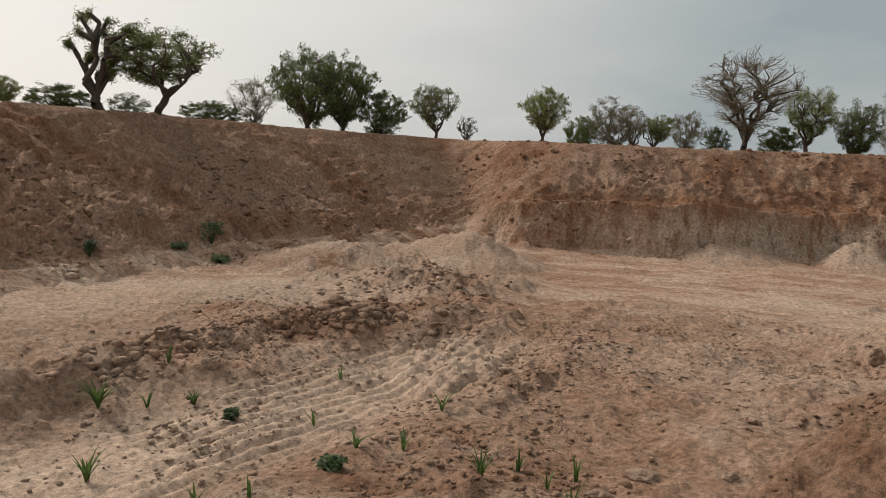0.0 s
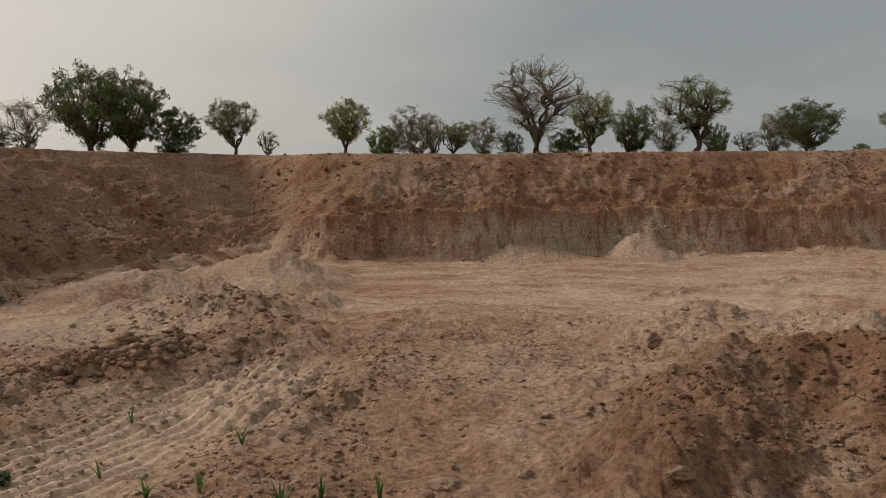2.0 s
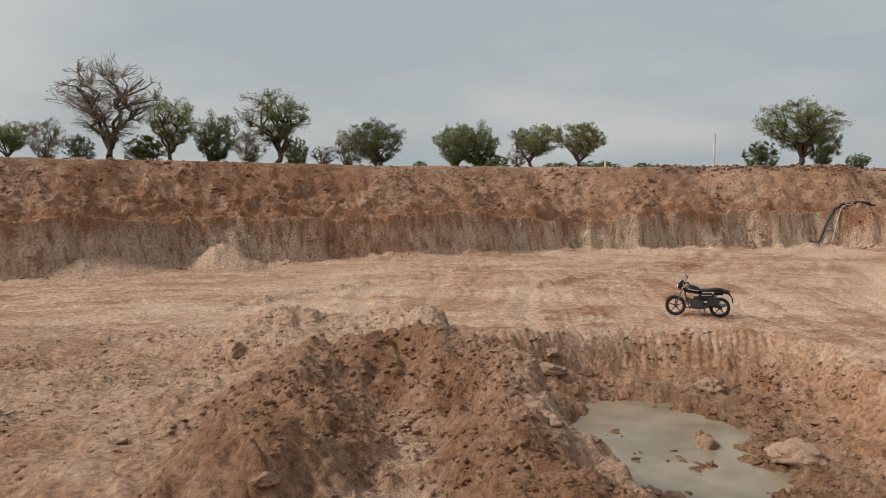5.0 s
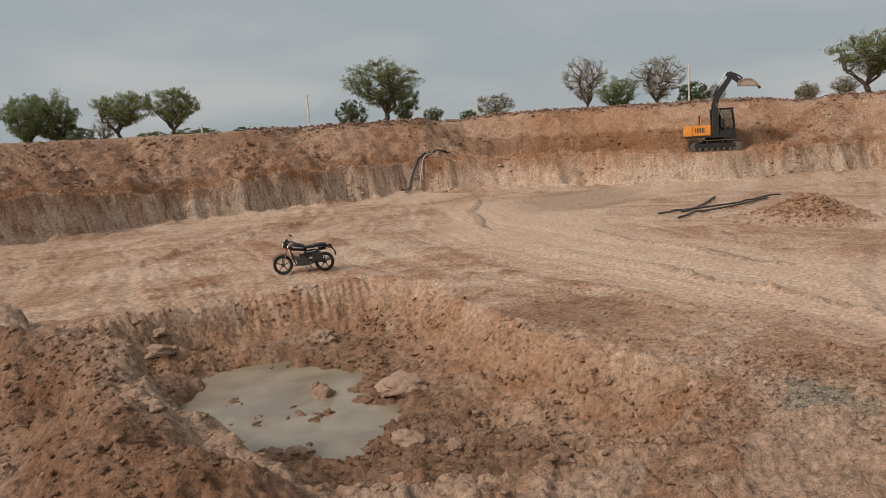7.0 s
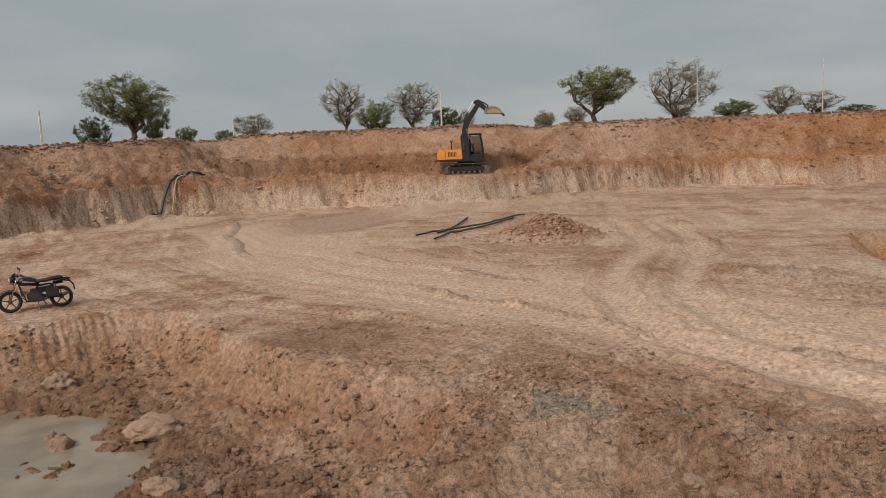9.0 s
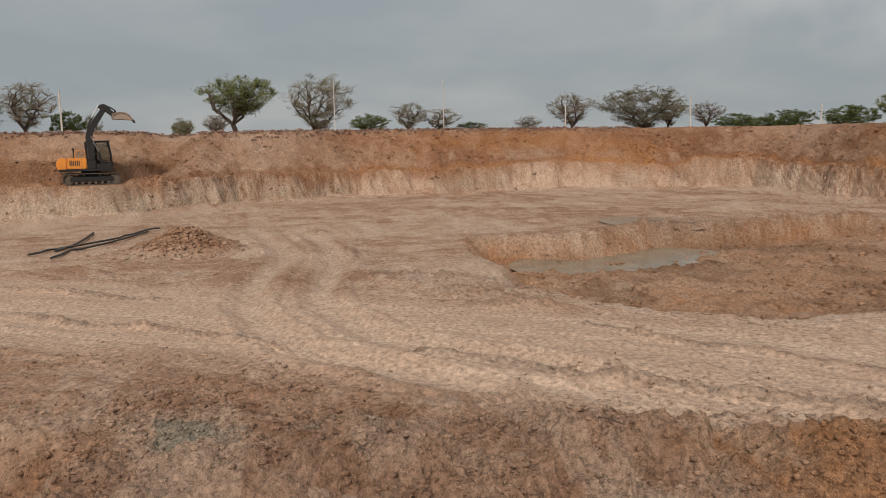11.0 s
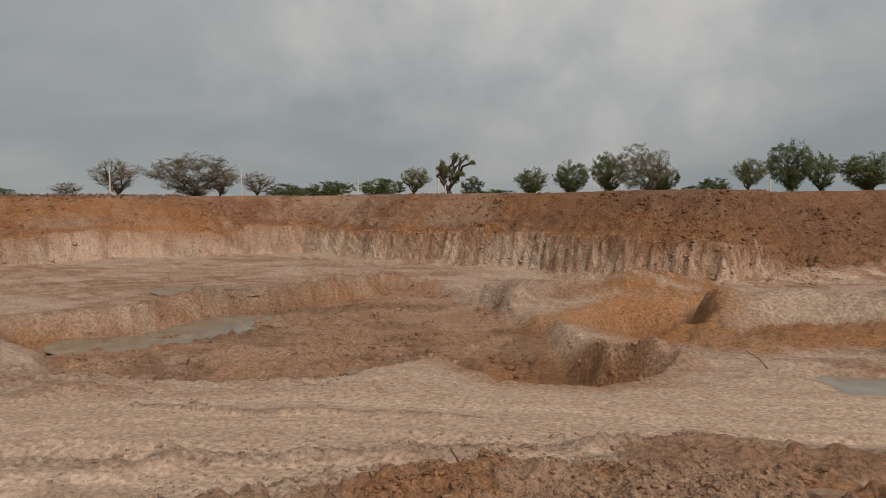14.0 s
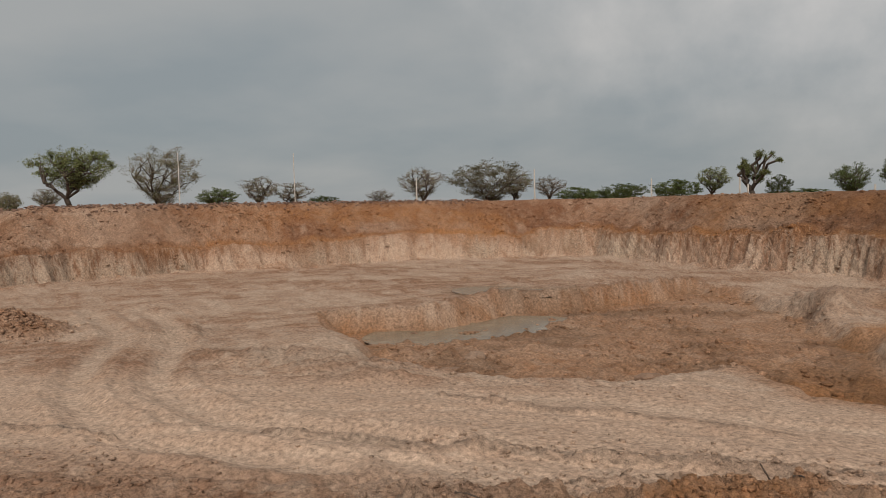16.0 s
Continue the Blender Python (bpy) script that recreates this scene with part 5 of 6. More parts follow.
grass_tuft(-4.05, 8.8, 0.34, 22, 1, "bushy tuft of green grass on pale sand")
grass_tuft(-4.85, 10.95, 0.42, 40, 2, "dense leafy tuft of green grass on a sandy slope", lean=0.7)
grass_tuft(-3.68, 11.65, 0.22, 26, 3, "small green tuft by tooth marks", lean=0.8)
grass_tuft(-0.95, 9.55, 0.24, 9, 4, "arching grass tuft on pale soil", lean=0.9)
grass_tuft(-2.46, 7.85, 0.28, 7, 5, "thin grass sprout on pale soil")
grass_tuft(-1.9, 7.9, 0.24, 4, 6, "single grass sprout on pale soil", lean=0.25)
grass_tuft(0.6, 8.6, 0.34, 16, 7, "grass tuft at the foot of a clod")
grass_tuft(1.1, 9.2, 0.24, 7, 8, "short grass tuft beside clods", lean=0.3)
grass_tuft(1.8, 9.1, 0.36, 8, 9, "upright grass tuft on trodden soil", lean=0.22)
grass_tuft(1.52, 7.8, 0.36, 8, 10, "tall grass sprouts at the mound's foot", lean=0.3)
grass_tuft(1.38, 8.6, 0.22, 5, 11, "dry thin grass sprouts", lean=0.3)
grass_tuft(0.15, 11.15, 0.32, 8, 12, "arching grass tuft on lumpy soil", lean=0.9)
grass_tuft(-0.35, 9.8, 0.28, 6, 13, "dry grass sprouts leaning over", lean=0.8)
weed(-2.93, 11.0, 0.14, 0.12, 14, "tiny weed in the tooth marks")
grass_tuft(-4.4, 12.6, 0.30, 10, 15, "yellowish grass on the clod ridge")
grass_tuft(-1.6, 13.1, 0.22, 6, 16, "faint dry sprouts in the swale")
grass_tuft(-1.7, 10.9, 0.24, 5, 17, "thin dry sprouts in the swale")
grass_tuft(-4.25, 11.25, 0.26, 8, 18, "dry yellow-green grass on sand")
weed(-1.15, 8.9, 0.26, 0.10, 19, "flat creeping weed on pale soil")
weed(0.35, 7.7, 0.22, 0.10, 22, "low creeping weed at the mound's foot")
weed(-7.75, 26.4, 0.95, 0.75, 20, "dark green shrub at the foot of the bank")
weed(-7.2, 25.6, 0.7, 0.25, 23, "low creeping greens below the bank")
weed(-8.5, 25.4, 0.6, 0.2, 24, "low creeping greens on the bank's foot")
weed(-10.15, 22.5, 0.35, 0.5, 21, "spindly dark weed at the bank's foot")
weed(2.6, -24.2, 1.1, 0.8, 25, "dry thorny shrub on the white spoil")

# ---- posts, hose, pipes, sticks ----
M_POST = plain("weathered_post", (0.50, 0.46, 0.41), 0.85, vary=0.2, scale=4, bump=0.3)
M_POST_DARK = plain("grey_wood_pole", (0.20, 0.17, 0.145), 0.9, vary=0.25, scale=4, bump=0.3)
M_HOSE = plain("black_hose", (0.022, 0.022, 0.021), 0.6, vary=0.25, scale=6, dust=0.2)
M_HOSE_PALE = plain("pale_hose", (0.33, 0.30, 0.25), 0.6, vary=0.2, scale=6)
M_STICK = plain("dead_wood", (0.085, 0.06, 0.045), 0.9, vary=0.2, scale=8)


def fence_post(x, y, height):
    thin = height > 3.9
    b = pipe([(0, 0, -0.3), (0.01, 0.0, height * 0.5), (0.03 if thin else 0.0, 0.01, height)], 0.05 if thin else 0.085, 6, taper=0.7)
    ob = part("fence_post", b, M_POST_DARK if 2.2 < height < 2.5 else M_POST, None)
    ob.matrix_world = pose(x, y, ground(x, y), 0, 0, (x * 57) % 90)
    return tagged(ob, "thin tall pale pole on the plain" if thin else "weathered fence post at the top of the bank", "post", "posts along the bank")


fence_post(52.2, 27.1, 2.6)
fence_post(65.4, 18.2, 1.6)
fence_post(45.8, 31.7, 0.9)
fence_post(72.0, 1.3, 3.8)
fence_post(71.2, -21.2, 4.9)
fence_post(72.3, -32.6, 5.2)
fence_post(66.6, -43.0, 2.7)
fence_post(60.3, -52.9, 3.2)
fence_post(53.3, -62.0, 2.2)
fence_post(38.9, -55.4, 1.6)
fence_post(37.3, -54.1, 1.0)
fence_post(28.2, -54.8, 0.7)
fence_post(22.7, -55.0, 0.7)
fence_post(11.9, -52.0, 1.0)


def lay(points, lift):
    return [(x, y, ground(x, y) + lift) for x, y in points]


def hose(name, points, r, material, label, lift=0.04):
    pts = [Vector(p) for p in lay(points, lift)]
    fine = []
    for i in range(len(pts) - 1):
        p0, p1, p2, p3 = pts[max(i - 1, 0)], pts[i], pts[i + 1], pts[min(i + 2, len(pts) - 1)]
        for k in range(6):
            t = k / 6
            fine.append(0.5 * ((2 * p1) + (p2 - p0) * t + (2 * p0 - 5 * p1 + 4 * p2 - p3) * t * t + (3 * p1 - p0 - 3 * p2 + p3) * t ** 3))
    fine.append(pts[-1])
    for f in fine:
        f.z = max(f.z, ground(f.x, f.y) + lift)
    return tagged(part(name, pipe(fine, r, 8), material, None, smooth_faces=True), label, "hose" if "hose" in name else "pipe")


hose("hose", [(50.6, 19.6), (51.2, 19.3), (51.7, 19.1), (52.3, 18.8), (53.2, 18.2), (54.2, 17.2)], 0.075, M_HOSE, "thick black hose hanging down the bank", 0.12)
hose("hose", [(50.3, 19.3), (51.0, 18.9), (51.6, 18.7), (52.4, 18.5), (53.2, 18.0)], 0.035, M_HOSE_PALE, "pale thin hose beside the black one", 0.10)
hose("pipe", [(34.8, 1.8), (37.5, 0.3), (40, -1.6), (42.4, -3.0), (43.5, -3.6)], 0.045, M_HOSE, "long black pipe lying on the floor", 0.09)
hose("pipe", [(34.0, 1.0), (36.2, -0.1), (38.6, -1.3), (41.8, -2.9)], 0.045, M_HOSE, "black pipe lying beside another", 0.08)
hose("pipe", [(35.6, 0.9), (38.8, 0.2), (42.6, -0.5)], 0.05, M_HOSE, "dark pipe lying apart on the floor", 0.07)


def stick(x, y, length, turn, rise, label):
    b = pipe([(0, 0, 0), (length * 0.4, 0.03, rise * 0.5), (length, -0.02, rise)], 0.018, 5, taper=0.5)
    ob = part("stick", b, M_STICK, None)
    ob.matrix_world = pose(x, y, ground(x, y) + 0.01, 0, 0, turn)
    return tagged(ob, label, "stick", "sticks")


stick(7.32, -9.87, 0.12, 30, 0.2, "short dead stick standing in soil")
stick(7.05, -9.95, 0.22, 160, 0.06, "crooked dead stick lying on soil")
stick(5.6, -20.9, 0.7, 60, 0.5, "bent dead branch leaning at the puddle")
stick(9.3, -6.35, 0.42, 190, 0.04, "dark stick lying in loose soil")
stick(-10.2, 22.4, 0.5, 20, 0.35, "dead stem at the bank's foot")

# ---- motorcycle ----
M_TYRE = plain("tyre_rubber", (0.012, 0.012, 0.012), 0.85, vary=0.2, scale=10)
M_BLACK = plain("black_paint", (0.007, 0.007, 0.009), 0.4, coat=0.0, vary=0.15, scale=8)
M_SEAT = plain("black_vinyl", (0.016, 0.015, 0.015), 0.55, vary=0.15, scale=12)
M_CHROME = plain("chrome", (0.42, 0.42, 0.42), 0.25, metal=1.0, vary=0.08, scale=10)
M_ALLOY = plain("engine_alloy", (0.07, 0.068, 0.065), 0.45, metal=0.6, vary=0.2, scale=14)
M_STEEL = plain("dark_steel", (0.06, 0.06, 0.06), 0.5, metal=0.7, vary=0.2, scale=12)
M_STRIPE = plain("silver_stripe", (0.30, 0.31, 0.33), 0.35, vary=0.1, scale=10)
M_LENS = plain("clear_lens", (0.55, 0.56, 0.56), 0.08, vary=0.05, scale=10, coat=1.0)
M_RED = plain("red_lens", (0.35, 0.02, 0.015), 0.2, vary=0.1, scale=10, coat=0.6)


def wheel(name, x, parent, radius=0.30):
    hub = new(name)
    hub.parent = parent
    part("tyre", ring(x, radius, radius - 0.045, 0.045, 0, 0.042), M_TYRE, hub, smooth_faces=True)
    part("rim", ring(x, radius, radius - 0.085, 0.016, 0, 0.028), M_ALLOY, hub, smooth_faces=True)
    part("hub", disc(x, radius, 0.06, -0.07, 0.07, 16), M_ALLOY, hub)
    for k in range(5):
        w = 2 * math.pi * k / 5 + 0.3
        c, s = math.cos(w), math.sin(w)
        b = pipe([(x + c * 0.05, 0, radius + s * 0.05), (x + c * (radius - 0.09), 0, radius + s * (radius - 0.09))], 0.019, 6, taper=0.75)
        part("spoke", b, M_STEEL, hub)
    return hub


def motorcycle(m):
    root = tagged(new("motorcycle"), "black commuter motorcycle on its side stand on pale sand", "motorcycle")
    wheel("front_wheel", 0.64, root)
    wheel("rear_wheel", -0.62, root)
    for y in (-0.075, 0.075):
        part("fork", pipe([(0.64, y, 0.30), (0.47, y, 0.80), (0.43, y, 0.92)], 0.022, 8), M_CHROME, root, smooth_faces=True)
        part("swingarm", pipe([(-0.62, y * 1.25, 0.30), (-0.1, y * 1.25, 0.37)], 0.024, 8), M_BLACK, root)
        part("shock_absorber", pipe([(-0.55, y * 1.6, 0.36), (-0.46, y * 1.6, 0.68)], 0.033, 10), M_STEEL, root, "black spring shock absorber", True)
        part("footpeg", pipe([(0.02, y * 1.5, 0.30), (0.02, y * 3.6, 0.30)], 0.016, 6), M_TYRE, root)
        part("mirror_stem", pipe([(0.38, y * 3.5, 0.99), (0.36, y * 4.0, 1.10), (0.35, y * 4.3, 1.16)], 0.007, 6), M_STEEL, root)
        b = loft([(0.335, 1.185, 0.01, 0.01), (0.34, 1.185, 0.06, 0.04), (0.36, 1.185, 0.055, 0.036), (0.375, 1.185, 0.02, 0.015)])
        for v in b.verts:
            v.co.y += y * 4.6
        part("mirror", b, M_BLACK, root, smooth_faces=True)
        part("grip", pipe([(0.33, y * 3.4, 0.99), (0.27, y * 4.9, 0.975)], 0.017, 8), M_TYRE, root)
        b = loft([(0.50, 0.80, 0.005, 0.005), (0.52, 0.80, 0.025, 0.028), (0.56, 0.80, 0.03, 0.03), (0.585, 0.80, 0.01, 0.01)])
        for v in b.verts:
            v.co.y += y * 2.4
        part("indicator", b, M_RED, root, "amber turn indicator", True)
        b = prism([(-0.34, 0.50), (-0.05, 0.47), (0.0, 0.60), (-0.08, 0.69), (-0.38, 0.71), (-0.45, 0.63)], y * 1.55, y * 1.95, 0.008)
        part("side_panel", b, M_BLACK, root)
        b = prism([(-0.36, 0.655), (-0.06, 0.63), (-0.08, 0.655), (-0.36, 0.68)], y * 1.96, y * 1.99)
        part("stripe", b, M_STRIPE, root, "silver stripe on the side panel")
        part("grab_rail", pipe([(-0.38, y * 1.3, 0.77), (-0.58, y * 1.35, 0.86), (-0.78, y * 1.2, 0.87), (-0.80, 0, 0.87)], 0.012, 6), M_CHROME, root, "chrome grab rail", True)
    # frame
    part("frame_tube", pipe([(0.42, 0, 0.84), (0.34, 0, 0.55), (0.24, 0, 0.26), (-0.12, 0, 0.24), (-0.2, 0, 0.42)], 0.022, 8), M_BLACK, root)
    part("frame_spine", pipe([(0.44, 0, 0.80), (0.1, 0, 0.70), (-0.3, 0, 0.66), (-0.7, 0, 0.70)], 0.028, 8), M_BLACK, root)
    # tank, seat, tail
    tank = part("fuel_tank", loft([(0.40, 0.80, 0.05, 0.05), (0.36, 0.81, 0.11, 0.095), (0.26, 0.82, 0.135, 0.125), (0.12, 0.81, 0.135, 0.12), (-0.02, 0.78, 0.10, 0.095), (-0.10, 0.755, 0.06, 0.05)], 18, 2.8), M_BLACK, root, "glossy black fuel tank", True)
    part("filler_cap", pipe([(0.22, 0, 0.93), (0.21, 0, 0.955)], 0.035, 12), M_CHROME, tank)
    for y in (-1, 1):
        part("tank_stripe", prism([(0.32, 0.80), (0.02, 0.76), (0.0, 0.785), (0.30, 0.835)], y * 0.132, y * 0.139), M_STRIPE, tank)
    part("seat", loft([(0.0, 0.785, 0.07, 0.03), (-0.08, 0.795, 0.11, 0.05), (-0.28, 0.80, 0.13, 0.055), (-0.42, 0.83, 0.13, 0.06), (-0.62, 0.845, 0.115, 0.05), (-0.70, 0.85, 0.08, 0.03)], 16, 3.0), M_SEAT, root, "long black vinyl seat", True)
    part("tail_cowl", loft([(-0.45, 0.74, 0.11, 0.05), (-0.7, 0.78, 0.09, 0.05), (-0.84, 0.80, 0.06, 0.035)], 14), M_BLACK, root, smooth_faces=True)
    part("tail_light", loft([(-0.83, 0.79, 0.055, 0.03), (-0.88, 0.785, 0.05, 0.028), (-0.90, 0.785, 0.03, 0.02)], 12), M_RED, root, "red tail light", True)
    part("rear_mudguard", prism([(-0.70, 0.72), (-0.86, 0.76), (-0.97, 0.60), (-0.98, 0.46), (-0.955, 0.46), (-0.94, 0.59), (-0.85, 0.70)], -0.06, 0.06, 0.006), M_BLACK, root)
    part("number_plate", box(-0.985, -0.975, -0.09, 0.09, 0.50, 0.60), M_STRIPE, root, "pale plate")
    arc = [(0.64 + 0.335 * math.cos(w), 0.30 + 0.335 * math.sin(w)) for w in (radians(a) for a in range(20, 171, 15))]
    arc += [(0.64 + 0.322 * math.cos(w), 0.30 + 0.322 * math.sin(w)) for w in (radians(a) for a in range(170, 19, -15))]
    part("front_mudguard", prism(arc, -0.055, 0.055), M_BLACK, root)
    # head
    head = part("headlight", loft([(0.44, 0.88, 0.05, 0.05), (0.50, 0.89, 0.10, 0.10), (0.57, 0.89, 0.105, 0.10), (0.60, 0.885, 0.085, 0.08)], 18, 2.6), M_BLACK, root, "black headlight cowl", True)
    part("lens", loft([(0.60, 0.885, 0.082, 0.078), (0.62, 0.885, 0.06, 0.055), (0.627, 0.885, 0.02, 0.02)], 18), M_LENS, head, "clear lens", True)
    part("visor", prism([(0.44, 0.98), (0.56, 0.985), (0.50, 1.06), (0.44, 1.08)], -0.075, 0.075, 0.01), M_BLACK, root)
    part("handlebar", pipe([(0.27, -0.37, 0.975), (0.36, -0.2, 1.0), (0.41, -0.08, 0.95), (0.41, 0.08, 0.95), (0.36, 0.2, 1.0), (0.27, 0.37, 0.975)], 0.012, 8), M_CHROME, root, smooth_faces=True)
    part("instrument_pod", loft([(0.38, 0.98, 0.06, 0.02), (0.42, 1.0, 0.09, 0.04), (0.47, 0.99, 0.08, 0.03)], 14), M_STEEL, root, smooth_faces=True)
    # engine
    engine = part("engine", box(-0.16, 0.22, -0.12, 0.12, 0.24, 0.50, 0.03), M_ALLOY, root, "grey alloy engine block")
    for y in (-1, 1):
        part("engine_cover", disc(-0.02, 0.36, 0.10, y * 0.108, y * 0.15, 20), M_ALLOY, engine)
    for k in range(6):
        part("cooling_fin", box(0.16 + 0.028 * k, 0.172 + 0.028 * k, -0.085, 0.085, 0.34 + 0.012 * k, 0.52 + 0.012 * k, 0.004), M_STEEL, engine)
    part("cylinder_head", box(0.32, 0.38, -0.07, 0.07, 0.42, 0.57, 0.012), M_ALLOY, engine)
    part("carburettor", box(-0.02, 0.14, -0.05, 0.05, 0.48, 0.60, 0.015), M_STEEL, engine)
    part("exhaust_pipe", pipe([(0.36, -0.08, 0.46), (0.40, -0.10, 0.36), (0.30, -0.13, 0.24), (0.0, -0.15, 0.23), (-0.2, -0.16, 0.26)], 0.02, 8), M_CHROME, root, smooth_faces=True)
    part("silencer", pipe([(-0.18, -0.16, 0.26), (-0.26, -0.165, 0.28), (-0.75, -0.17, 0.37), (-0.82, -0.17, 0.38)], 0.042, 12), M_CHROME, root, "chrome silencer", True)
    part("chain_guard", prism([(-0.62, 0.36), (-0.1, 0.44), (-0.1, 0.38), (-0.6, 0.28)], 0.09, 0.115, 0.006), M_BLACK, root)
    part("leg_guard", pipe([(0.34, 0.05, 0.62), (0.40, 0.22, 0.56), (0.38, 0.26, 0.42), (0.26, 0.10, 0.30)], 0.013, 8), M_CHROME, root, "chrome leg guard", True)
    part("side_box", box(-0.56, -0.24, 0.14, 0.25, 0.34, 0.60, 0.015), M_SEAT, root, "black saddle box")
    part("side_stand", pipe([(-0.02, 0.12, 0.28), (-0.05, 0.24, 0.02), (-0.09, 0.25, 0.0)], 0.013, 6), M_STEEL, root)
    part("centre_stand", pipe([(-0.16, 0.0, 0.26), (-0.24, 0.10, 0.10)], 0.014, 6), M_STEEL, root)
    root.matrix_basis = m
    return root


mx, my = (21.64 + 22.33) / 2, (12.11 + 11.04) / 2
motorcycle(pose(mx, my, ground(mx, my) - 0.02, 4, 0, math.degrees(math.atan2(12.11 - 11.04, 21.64 - 22.33))))

# ---- excavator ----
M_ORANGE = plain("orange_paint", (0.66, 0.235, 0.025), 0.42, vary=0.12, scale=3, coat=0.2, dust=0.3)
M_CHARCOAL = plain("charcoal_paint", (0.008, 0.008, 0.009), 0.5, vary=0.2, scale=3, dust=0.03)
M_TRACK = plain("track_steel", (0.10, 0.082, 0.066), 0.75, metal=0.4, vary=0.25, scale=4, dust=0.6)
M_BUCKET = plain("worn_bucket", (0.30, 0.235, 0.18), 0.7, metal=0.2, vary=0.2, scale=3, dust=0.6)
M_MARK = plain("dark_mark", (0.03, 0.03, 0.03), 0.5)


def glass_material():
    m = bpy.data.materials.new("cab_glass")
    m.use_nodes = True
    b = m.node_tree.nodes["Principled BSDF"]
    b.inputs["Base Color"].default_value = (0.55, 0.62, 0.64, 1)
    b.inputs["Transmission Weight"].default_value = 1.0
    b.inputs["Roughness"].default_value = 0.03
    b.inputs["IOR"].default_value = 1.45
    return m


M_GLASS = glass_material()


def track_unit(y0, y1, parent):
    """One crawler track: its frame, rollers and a closed loop of shoes."""
    root = new("crawler_track")
    root.parent = parent
    part("track_frame", box(-1.35, 1.35, y0 + 0.08, y1 - 0.08, 0.22, 0.55, 0.03), M_CHARCOAL, root)
    for x, r in ((-1.42, 0.33), (1.42, 0.33)):
        part("drive_wheel", disc(x, 0.40, r, y0 + 0.12, y1 - 0.12, 18), M_TRACK, root)
    for k in range(6):
        part("roller", disc(-1.0 + 0.4 * k, 0.16, 0.10, y0 + 0.1, y1 - 0.1, 12), M_TRACK, root)
    for x in (-0.5, 0.5):
        part("carrier_roller", disc(x, 0.66, 0.07, y0 + 0.12, y1 - 0.12, 12), M_TRACK, root)
    run, half = 2.84, 0.36
    total = 2 * run + 2 * math.pi * half
    n = 44
    shoe = None
    for k in range(n):
        s = total * k / n
        if s < run:
            x, z, a = -1.42 + s, 0.04, 0
        elif s < run + math.pi * half:
            w = (s - run) / half
            x, z, a = 1.42 + half * math.sin(w), 0.40 - half * math.cos(w), -math.degrees(w)
        elif s < 2 * run + math.pi * half:
            x, z, a = 1.42 - (s - run - math.pi * half), 0.76, 180
        else:
            w = (s - 2 * run - math.pi * half) / half
            x, z, a = -1.42 - half * math.sin(w), 0.40 + half * math.cos(w), 180 - math.degrees(w)
        if shoe is None:
            b = box(-0.085, 0.085, y0, y1, -0.02, 0.02)
            box(-0.03, -0.01, y0, y1, -0.04, -0.02, bm=b)
            shoe = part("track_shoe", b, M_TRACK, root)
            ob = shoe
        else:
            ob = new("track_shoe", shoe.data)
            ob.parent = root
        ob.matrix_basis = pose(x, 0, z, 0, a, 0)
    return root


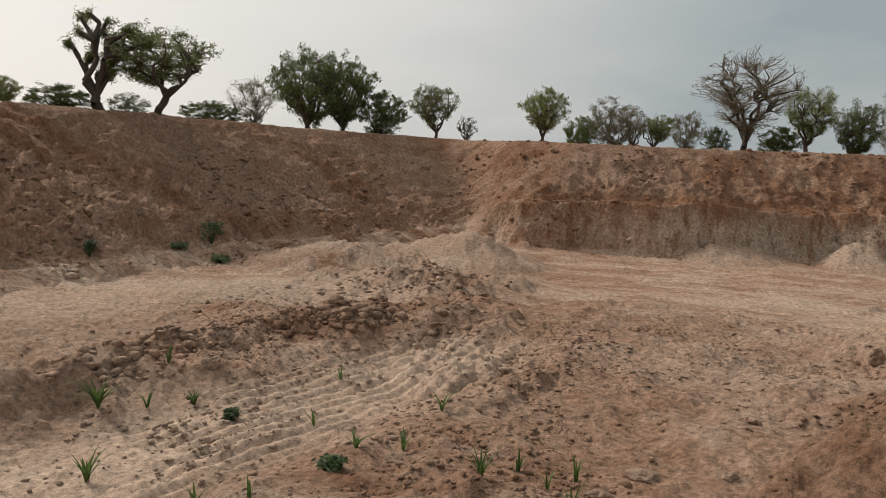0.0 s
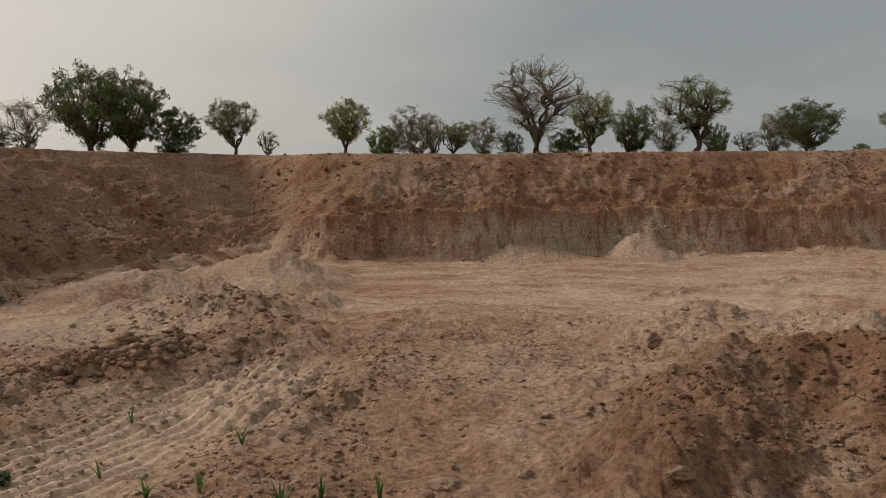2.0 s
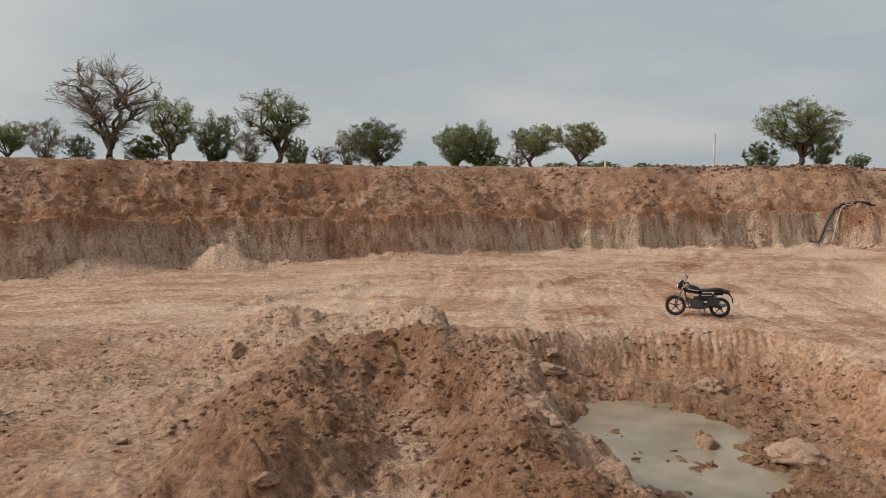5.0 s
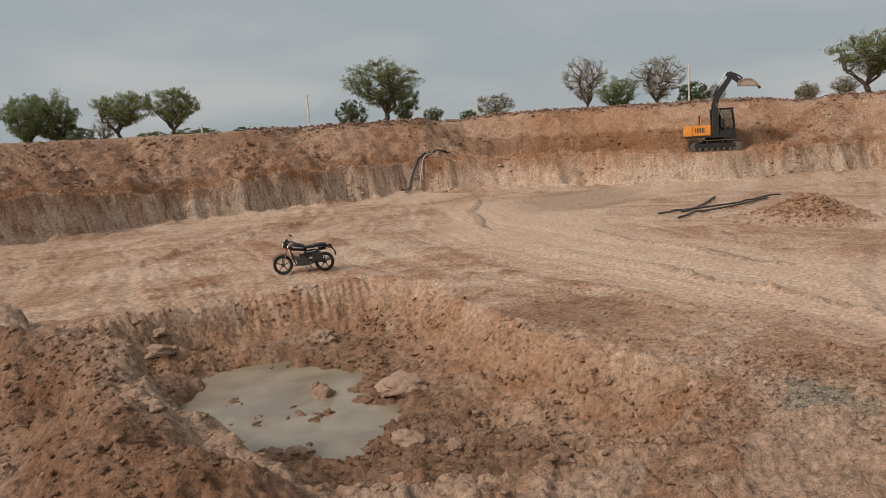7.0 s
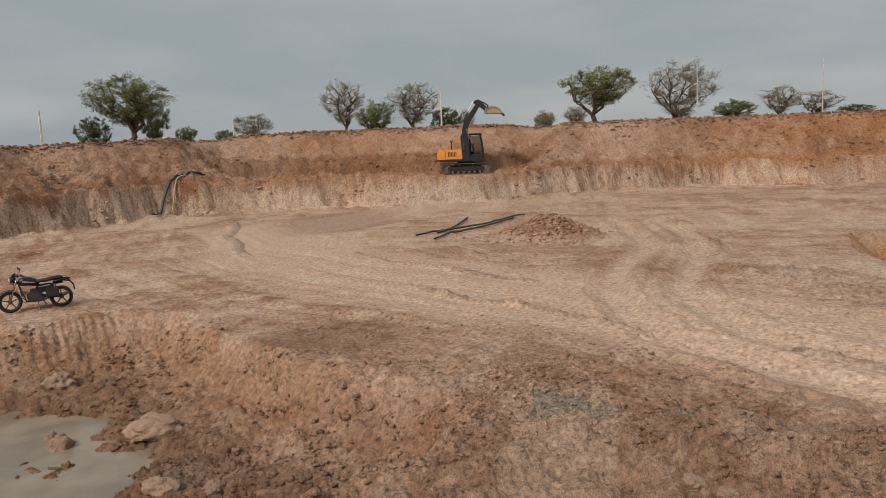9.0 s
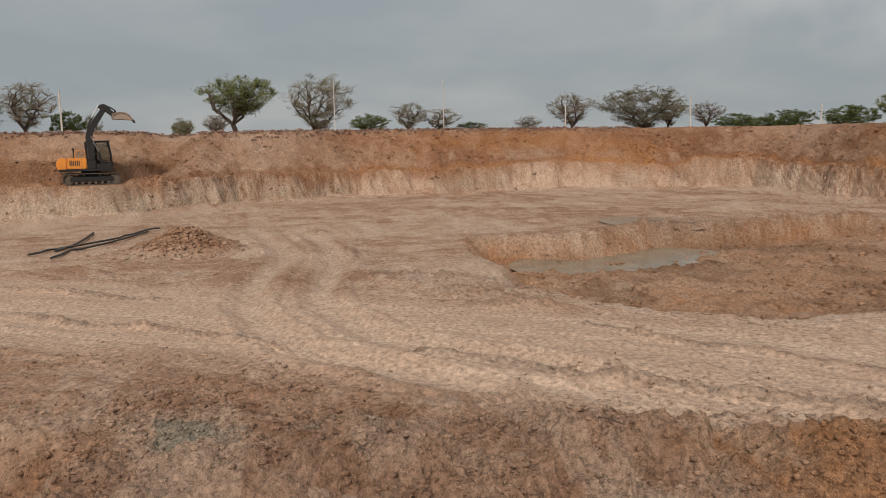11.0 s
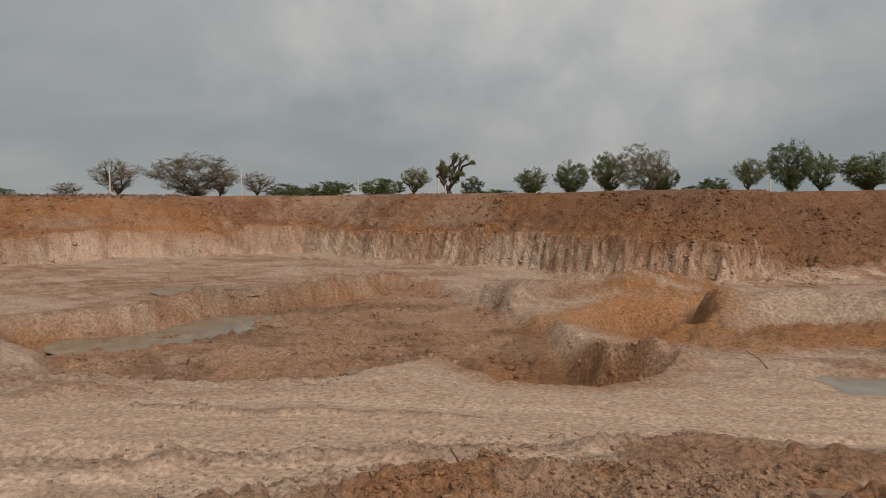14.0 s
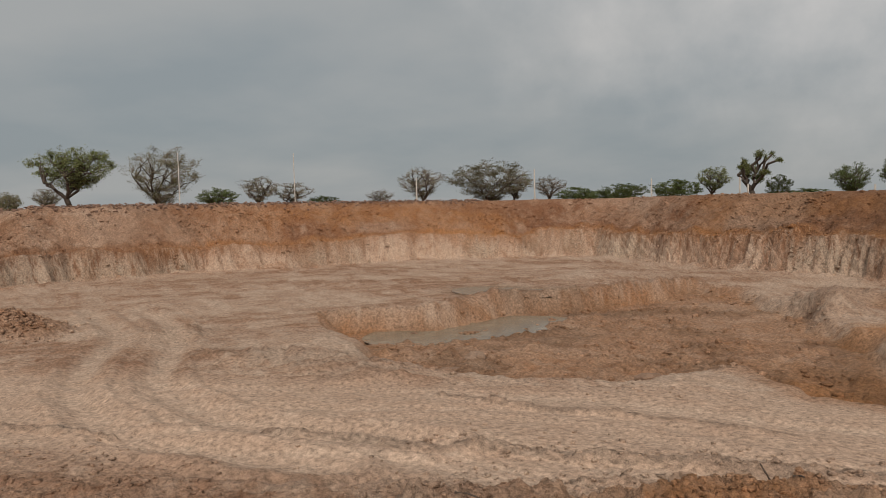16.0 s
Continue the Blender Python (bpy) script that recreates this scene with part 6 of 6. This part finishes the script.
def excavator(m):
    root = tagged(new("excavator"), "orange and black crawler excavator with its arm raised on a ledge", "excavator")
    track_unit(-1.3, -0.75, root)
    track_unit(0.75, 1.3, root)
    part("undercarriage", box(-0.8, 0.8, -0.8, 0.8, 0.42, 0.78, 0.06), M_CHARCOAL, root)
    part("slew_ring", pipe([(0, 0, 0.76), (0, 0, 0.95)], 0.62, 24), M_CHARCOAL, root)
    part("deck", box(-2.0, 1.35, -1.25, 1.25, 0.93, 1.08, 0.03), M_CHARCOAL, root, "dark revolving deck")
    cw = part("counterweight", prism([(-2.05, 1.02), (-1.45, 1.02), (-1.45, 1.82), (-1.85, 1.82), (-2.05, 1.68), (-2.12, 1.4)], -1.22, 1.22, 0.07), M_ORANGE, root, "rounded orange counterweight")
    part("mark_bar", box(-2.14, -2.125, -0.5, 0.5, 1.4, 1.6), M_MARK, cw)
    hood = part("engine_hood", box(-1.46, -0.25, -1.2, 0.35, 1.06, 1.80, 0.06), M_ORANGE, root, "orange engine hood")
    for k in range(6):
        part("vent_slat", box(-1.30 + 0.11 * k, -1.24 + 0.11 * k, -1.215, -1.19, 1.3, 1.65), M_MARK, hood)
    part("panel_seam", box(-0.58, -0.57, -1.206, -1.19, 1.08, 1.76), M_MARK, hood)
    part("exhaust_stack", pipe([(-1.0, -0.5, 1.78), (-1.0, -0.5, 2.35), (-1.06, -0.5, 2.45)], 0.06, 10), M_CHARCOAL, root)
    part("handrail", pipe([(-0.3, -1.1, 1.08), (-0.32, -1.1, 2.3), (-0.6, -1.1, 2.32), (-0.95, -1.1, 2.3), (-0.97, -1.1, 1.8)], 0.022, 6), M_ORANGE, root)
    part("fuel_tank", box(-0.24, 0.3, -1.22, -0.45, 1.06, 1.62, 0.05), M_CHARCOAL, root, "dark tank box")
    part("tool_box", box(0.32, 1.25, -1.2, -0.62, 1.06, 1.4, 0.04), M_CHARCOAL, root)
    # cab
    cab = new("cab")
    cab.parent = root
    part("cab_floor", box(-0.2, 1.4, 0.3, 1.22, 1.06, 1.2, 0.03), M_CHARCOAL, cab)
    part("cab_roof", box(-0.24, 1.36, 0.26, 1.26, 2.82, 2.96, 0.06), M_CHARCOAL, cab)
    for x0, x1, x2 in ((-0.2, -0.2, -0.2), (0.42, 0.42, 0.42), (1.4, 1.36, 1.22)):
        for y in (0.34, 1.18):
            part("pillar", pipe([(x0, y, 1.15), (x1, y, 2.0), (x2, y, 2.86)], 0.06, 6), M_CHARCOAL, cab)
    for y in (0.33, 1.19):
        part("side_panel", box(-0.2, 0.42, y - 0.02, y + 0.02, 1.18, 1.75), M_CHARCOAL, cab)
        part("lower_panel", box(0.42, 1.38, y - 0.02, y + 0.02, 1.18, 1.5), M_CHARCOAL, cab)
        part("window", prism([(-0.14, 1.78), (0.36, 1.78), (0.36, 2.78), (-0.14, 2.78)], y - 0.006, y + 0.006), M_GLASS, cab)
        part("window", prism([(0.48, 1.53), (1.33, 1.53), (1.18, 2.78), (0.48, 2.78)], y - 0.006, y + 0.006), M_GLASS, cab)
    part("back_panel", box(-0.24, -0.2, 0.3, 1.22, 1.2, 2.82), M_CHARCOAL, cab)
    b = box(1.37, 1.385, 0.40, 1.12, 1.25, 2.0)
    part("windscreen", b, M_GLASS, cab)
    seat = part("operator_seat", box(0.2, 0.65, 0.55, 1.0, 1.4, 1.6, 0.04), M_SEAT, cab)
    part("seat_back", box(0.12, 0.25, 0.55, 1.0, 1.55, 2.3, 0.04), M_SEAT, seat)
    # arm: a cranked boom, a short stick and the bucket
    boom = part("boom", prism([(-0.05, 1.35), (0.32, 1.35), (0.30, 2.3), (0.22, 3.3), (0.42, 4.05), (1.38, 5.72), (1.30, 6.0), (1.05, 5.95), (0.02, 4.35), (-0.24, 3.4), (-0.12, 2.3)], -0.28, 0.02, 0.03), M_CHARCOAL, root, "black cranked boom")
    for y in (-0.42, 0.12):
        part("boom_cylinder", pipe([(0.75, y, 1.2), (0.55, y, 2.2)], 0.075, 10), M_CHARCOAL, boom)
        part("boom_rod", pipe([(0.55, y, 2.2), (0.12, y, 3.55)], 0.042, 8), M_CHROME, boom, "bright piston rod")
    part("stick_cylinder", pipe([(-0.08, -0.13, 4.2), (0.30, -0.13, 5.1)], 0.08, 10), M_CHARCOAL, boom)
    part("stick_rod", pipe([(0.30, -0.13, 5.1), (0.85, -0.13, 6.15)], 0.045, 8), M_CHROME, boom)
    arm = part("stick", prism([(0.78, 6.02), (0.95, 6.25), (1.45, 6.2), (2.0, 5.45), (1.9, 5.25), (1.72, 5.25), (1.2, 5.72), (0.95, 5.85)], -0.25, -0.01, 0.03), M_CHARCOAL, root, "black dipper stick folded forward")
    part("bucket_cylinder", pipe([(1.15, -0.13, 6.28), (1.75, -0.13, 5.95), (2.05, -0.13, 5.7)], 0.06, 8), M_CHARCOAL, arm)
    part("bucket_link", prism([(1.95, 5.72), (2.1, 5.75), (2.05, 5.35), (1.9, 5.3)], -0.2, -0.06, 0.01), M_CHARCOAL, arm)
    outer = [(1.75, 5.42), (2.2, 5.60), (2.7, 5.56), (3.0, 5.35), (3.30, 4.86), (3.22, 4.84), (2.85, 5.22), (2.55, 5.36), (2.25, 5.36), (1.95, 5.20), (1.86, 4.95), (1.78, 4.95)]
    bucket = part("bucket", prism(outer, -0.68, 0.42, 0.02), M_BUCKET, root, "dusty pale digging bucket")
    for y in (-0.68, 0.38):
        part("cheek_plate", prism([(1.80, 4.98), (1.78, 5.40), (2.2, 5.57), (2.7, 5.53), (2.98, 5.32), (3.24, 4.88)], y, y + 0.04), M_BUCKET, bucket)
    for k in range(5):
        y = -0.64 + 0.24 * k
        part("tooth", prism([(3.18, 4.95), (3.32, 4.92), (3.42, 4.66), (3.36, 4.66)], y, y + 0.09, 0.008), M_TRACK, bucket)
    # the arm is folded lower than its reach
    for ob in root.children_recursive:
        if ob.name.split(".")[0] in ("boom", "boom_cylinder", "boom_rod", "stick_cylinder", "stick_rod", "stick", "bucket_cylinder", "bucket_link", "bucket", "cheek_plate", "tooth"):
            for v in ob.data.vertices:
                if v.co.z > 2.3:
                    v.co.z = 2.3 + (v.co.z - 2.3) * 0.78
                    v.co.x = 0.1 + (v.co.x - 0.1) * 0.88
    root.matrix_basis = m @ Matrix.Scale(0.96, 4)
    return root


ex, ey = 57.7, -0.6
excavator(pose(ex, ey, ground(ex, ey), 0, 0, -88))
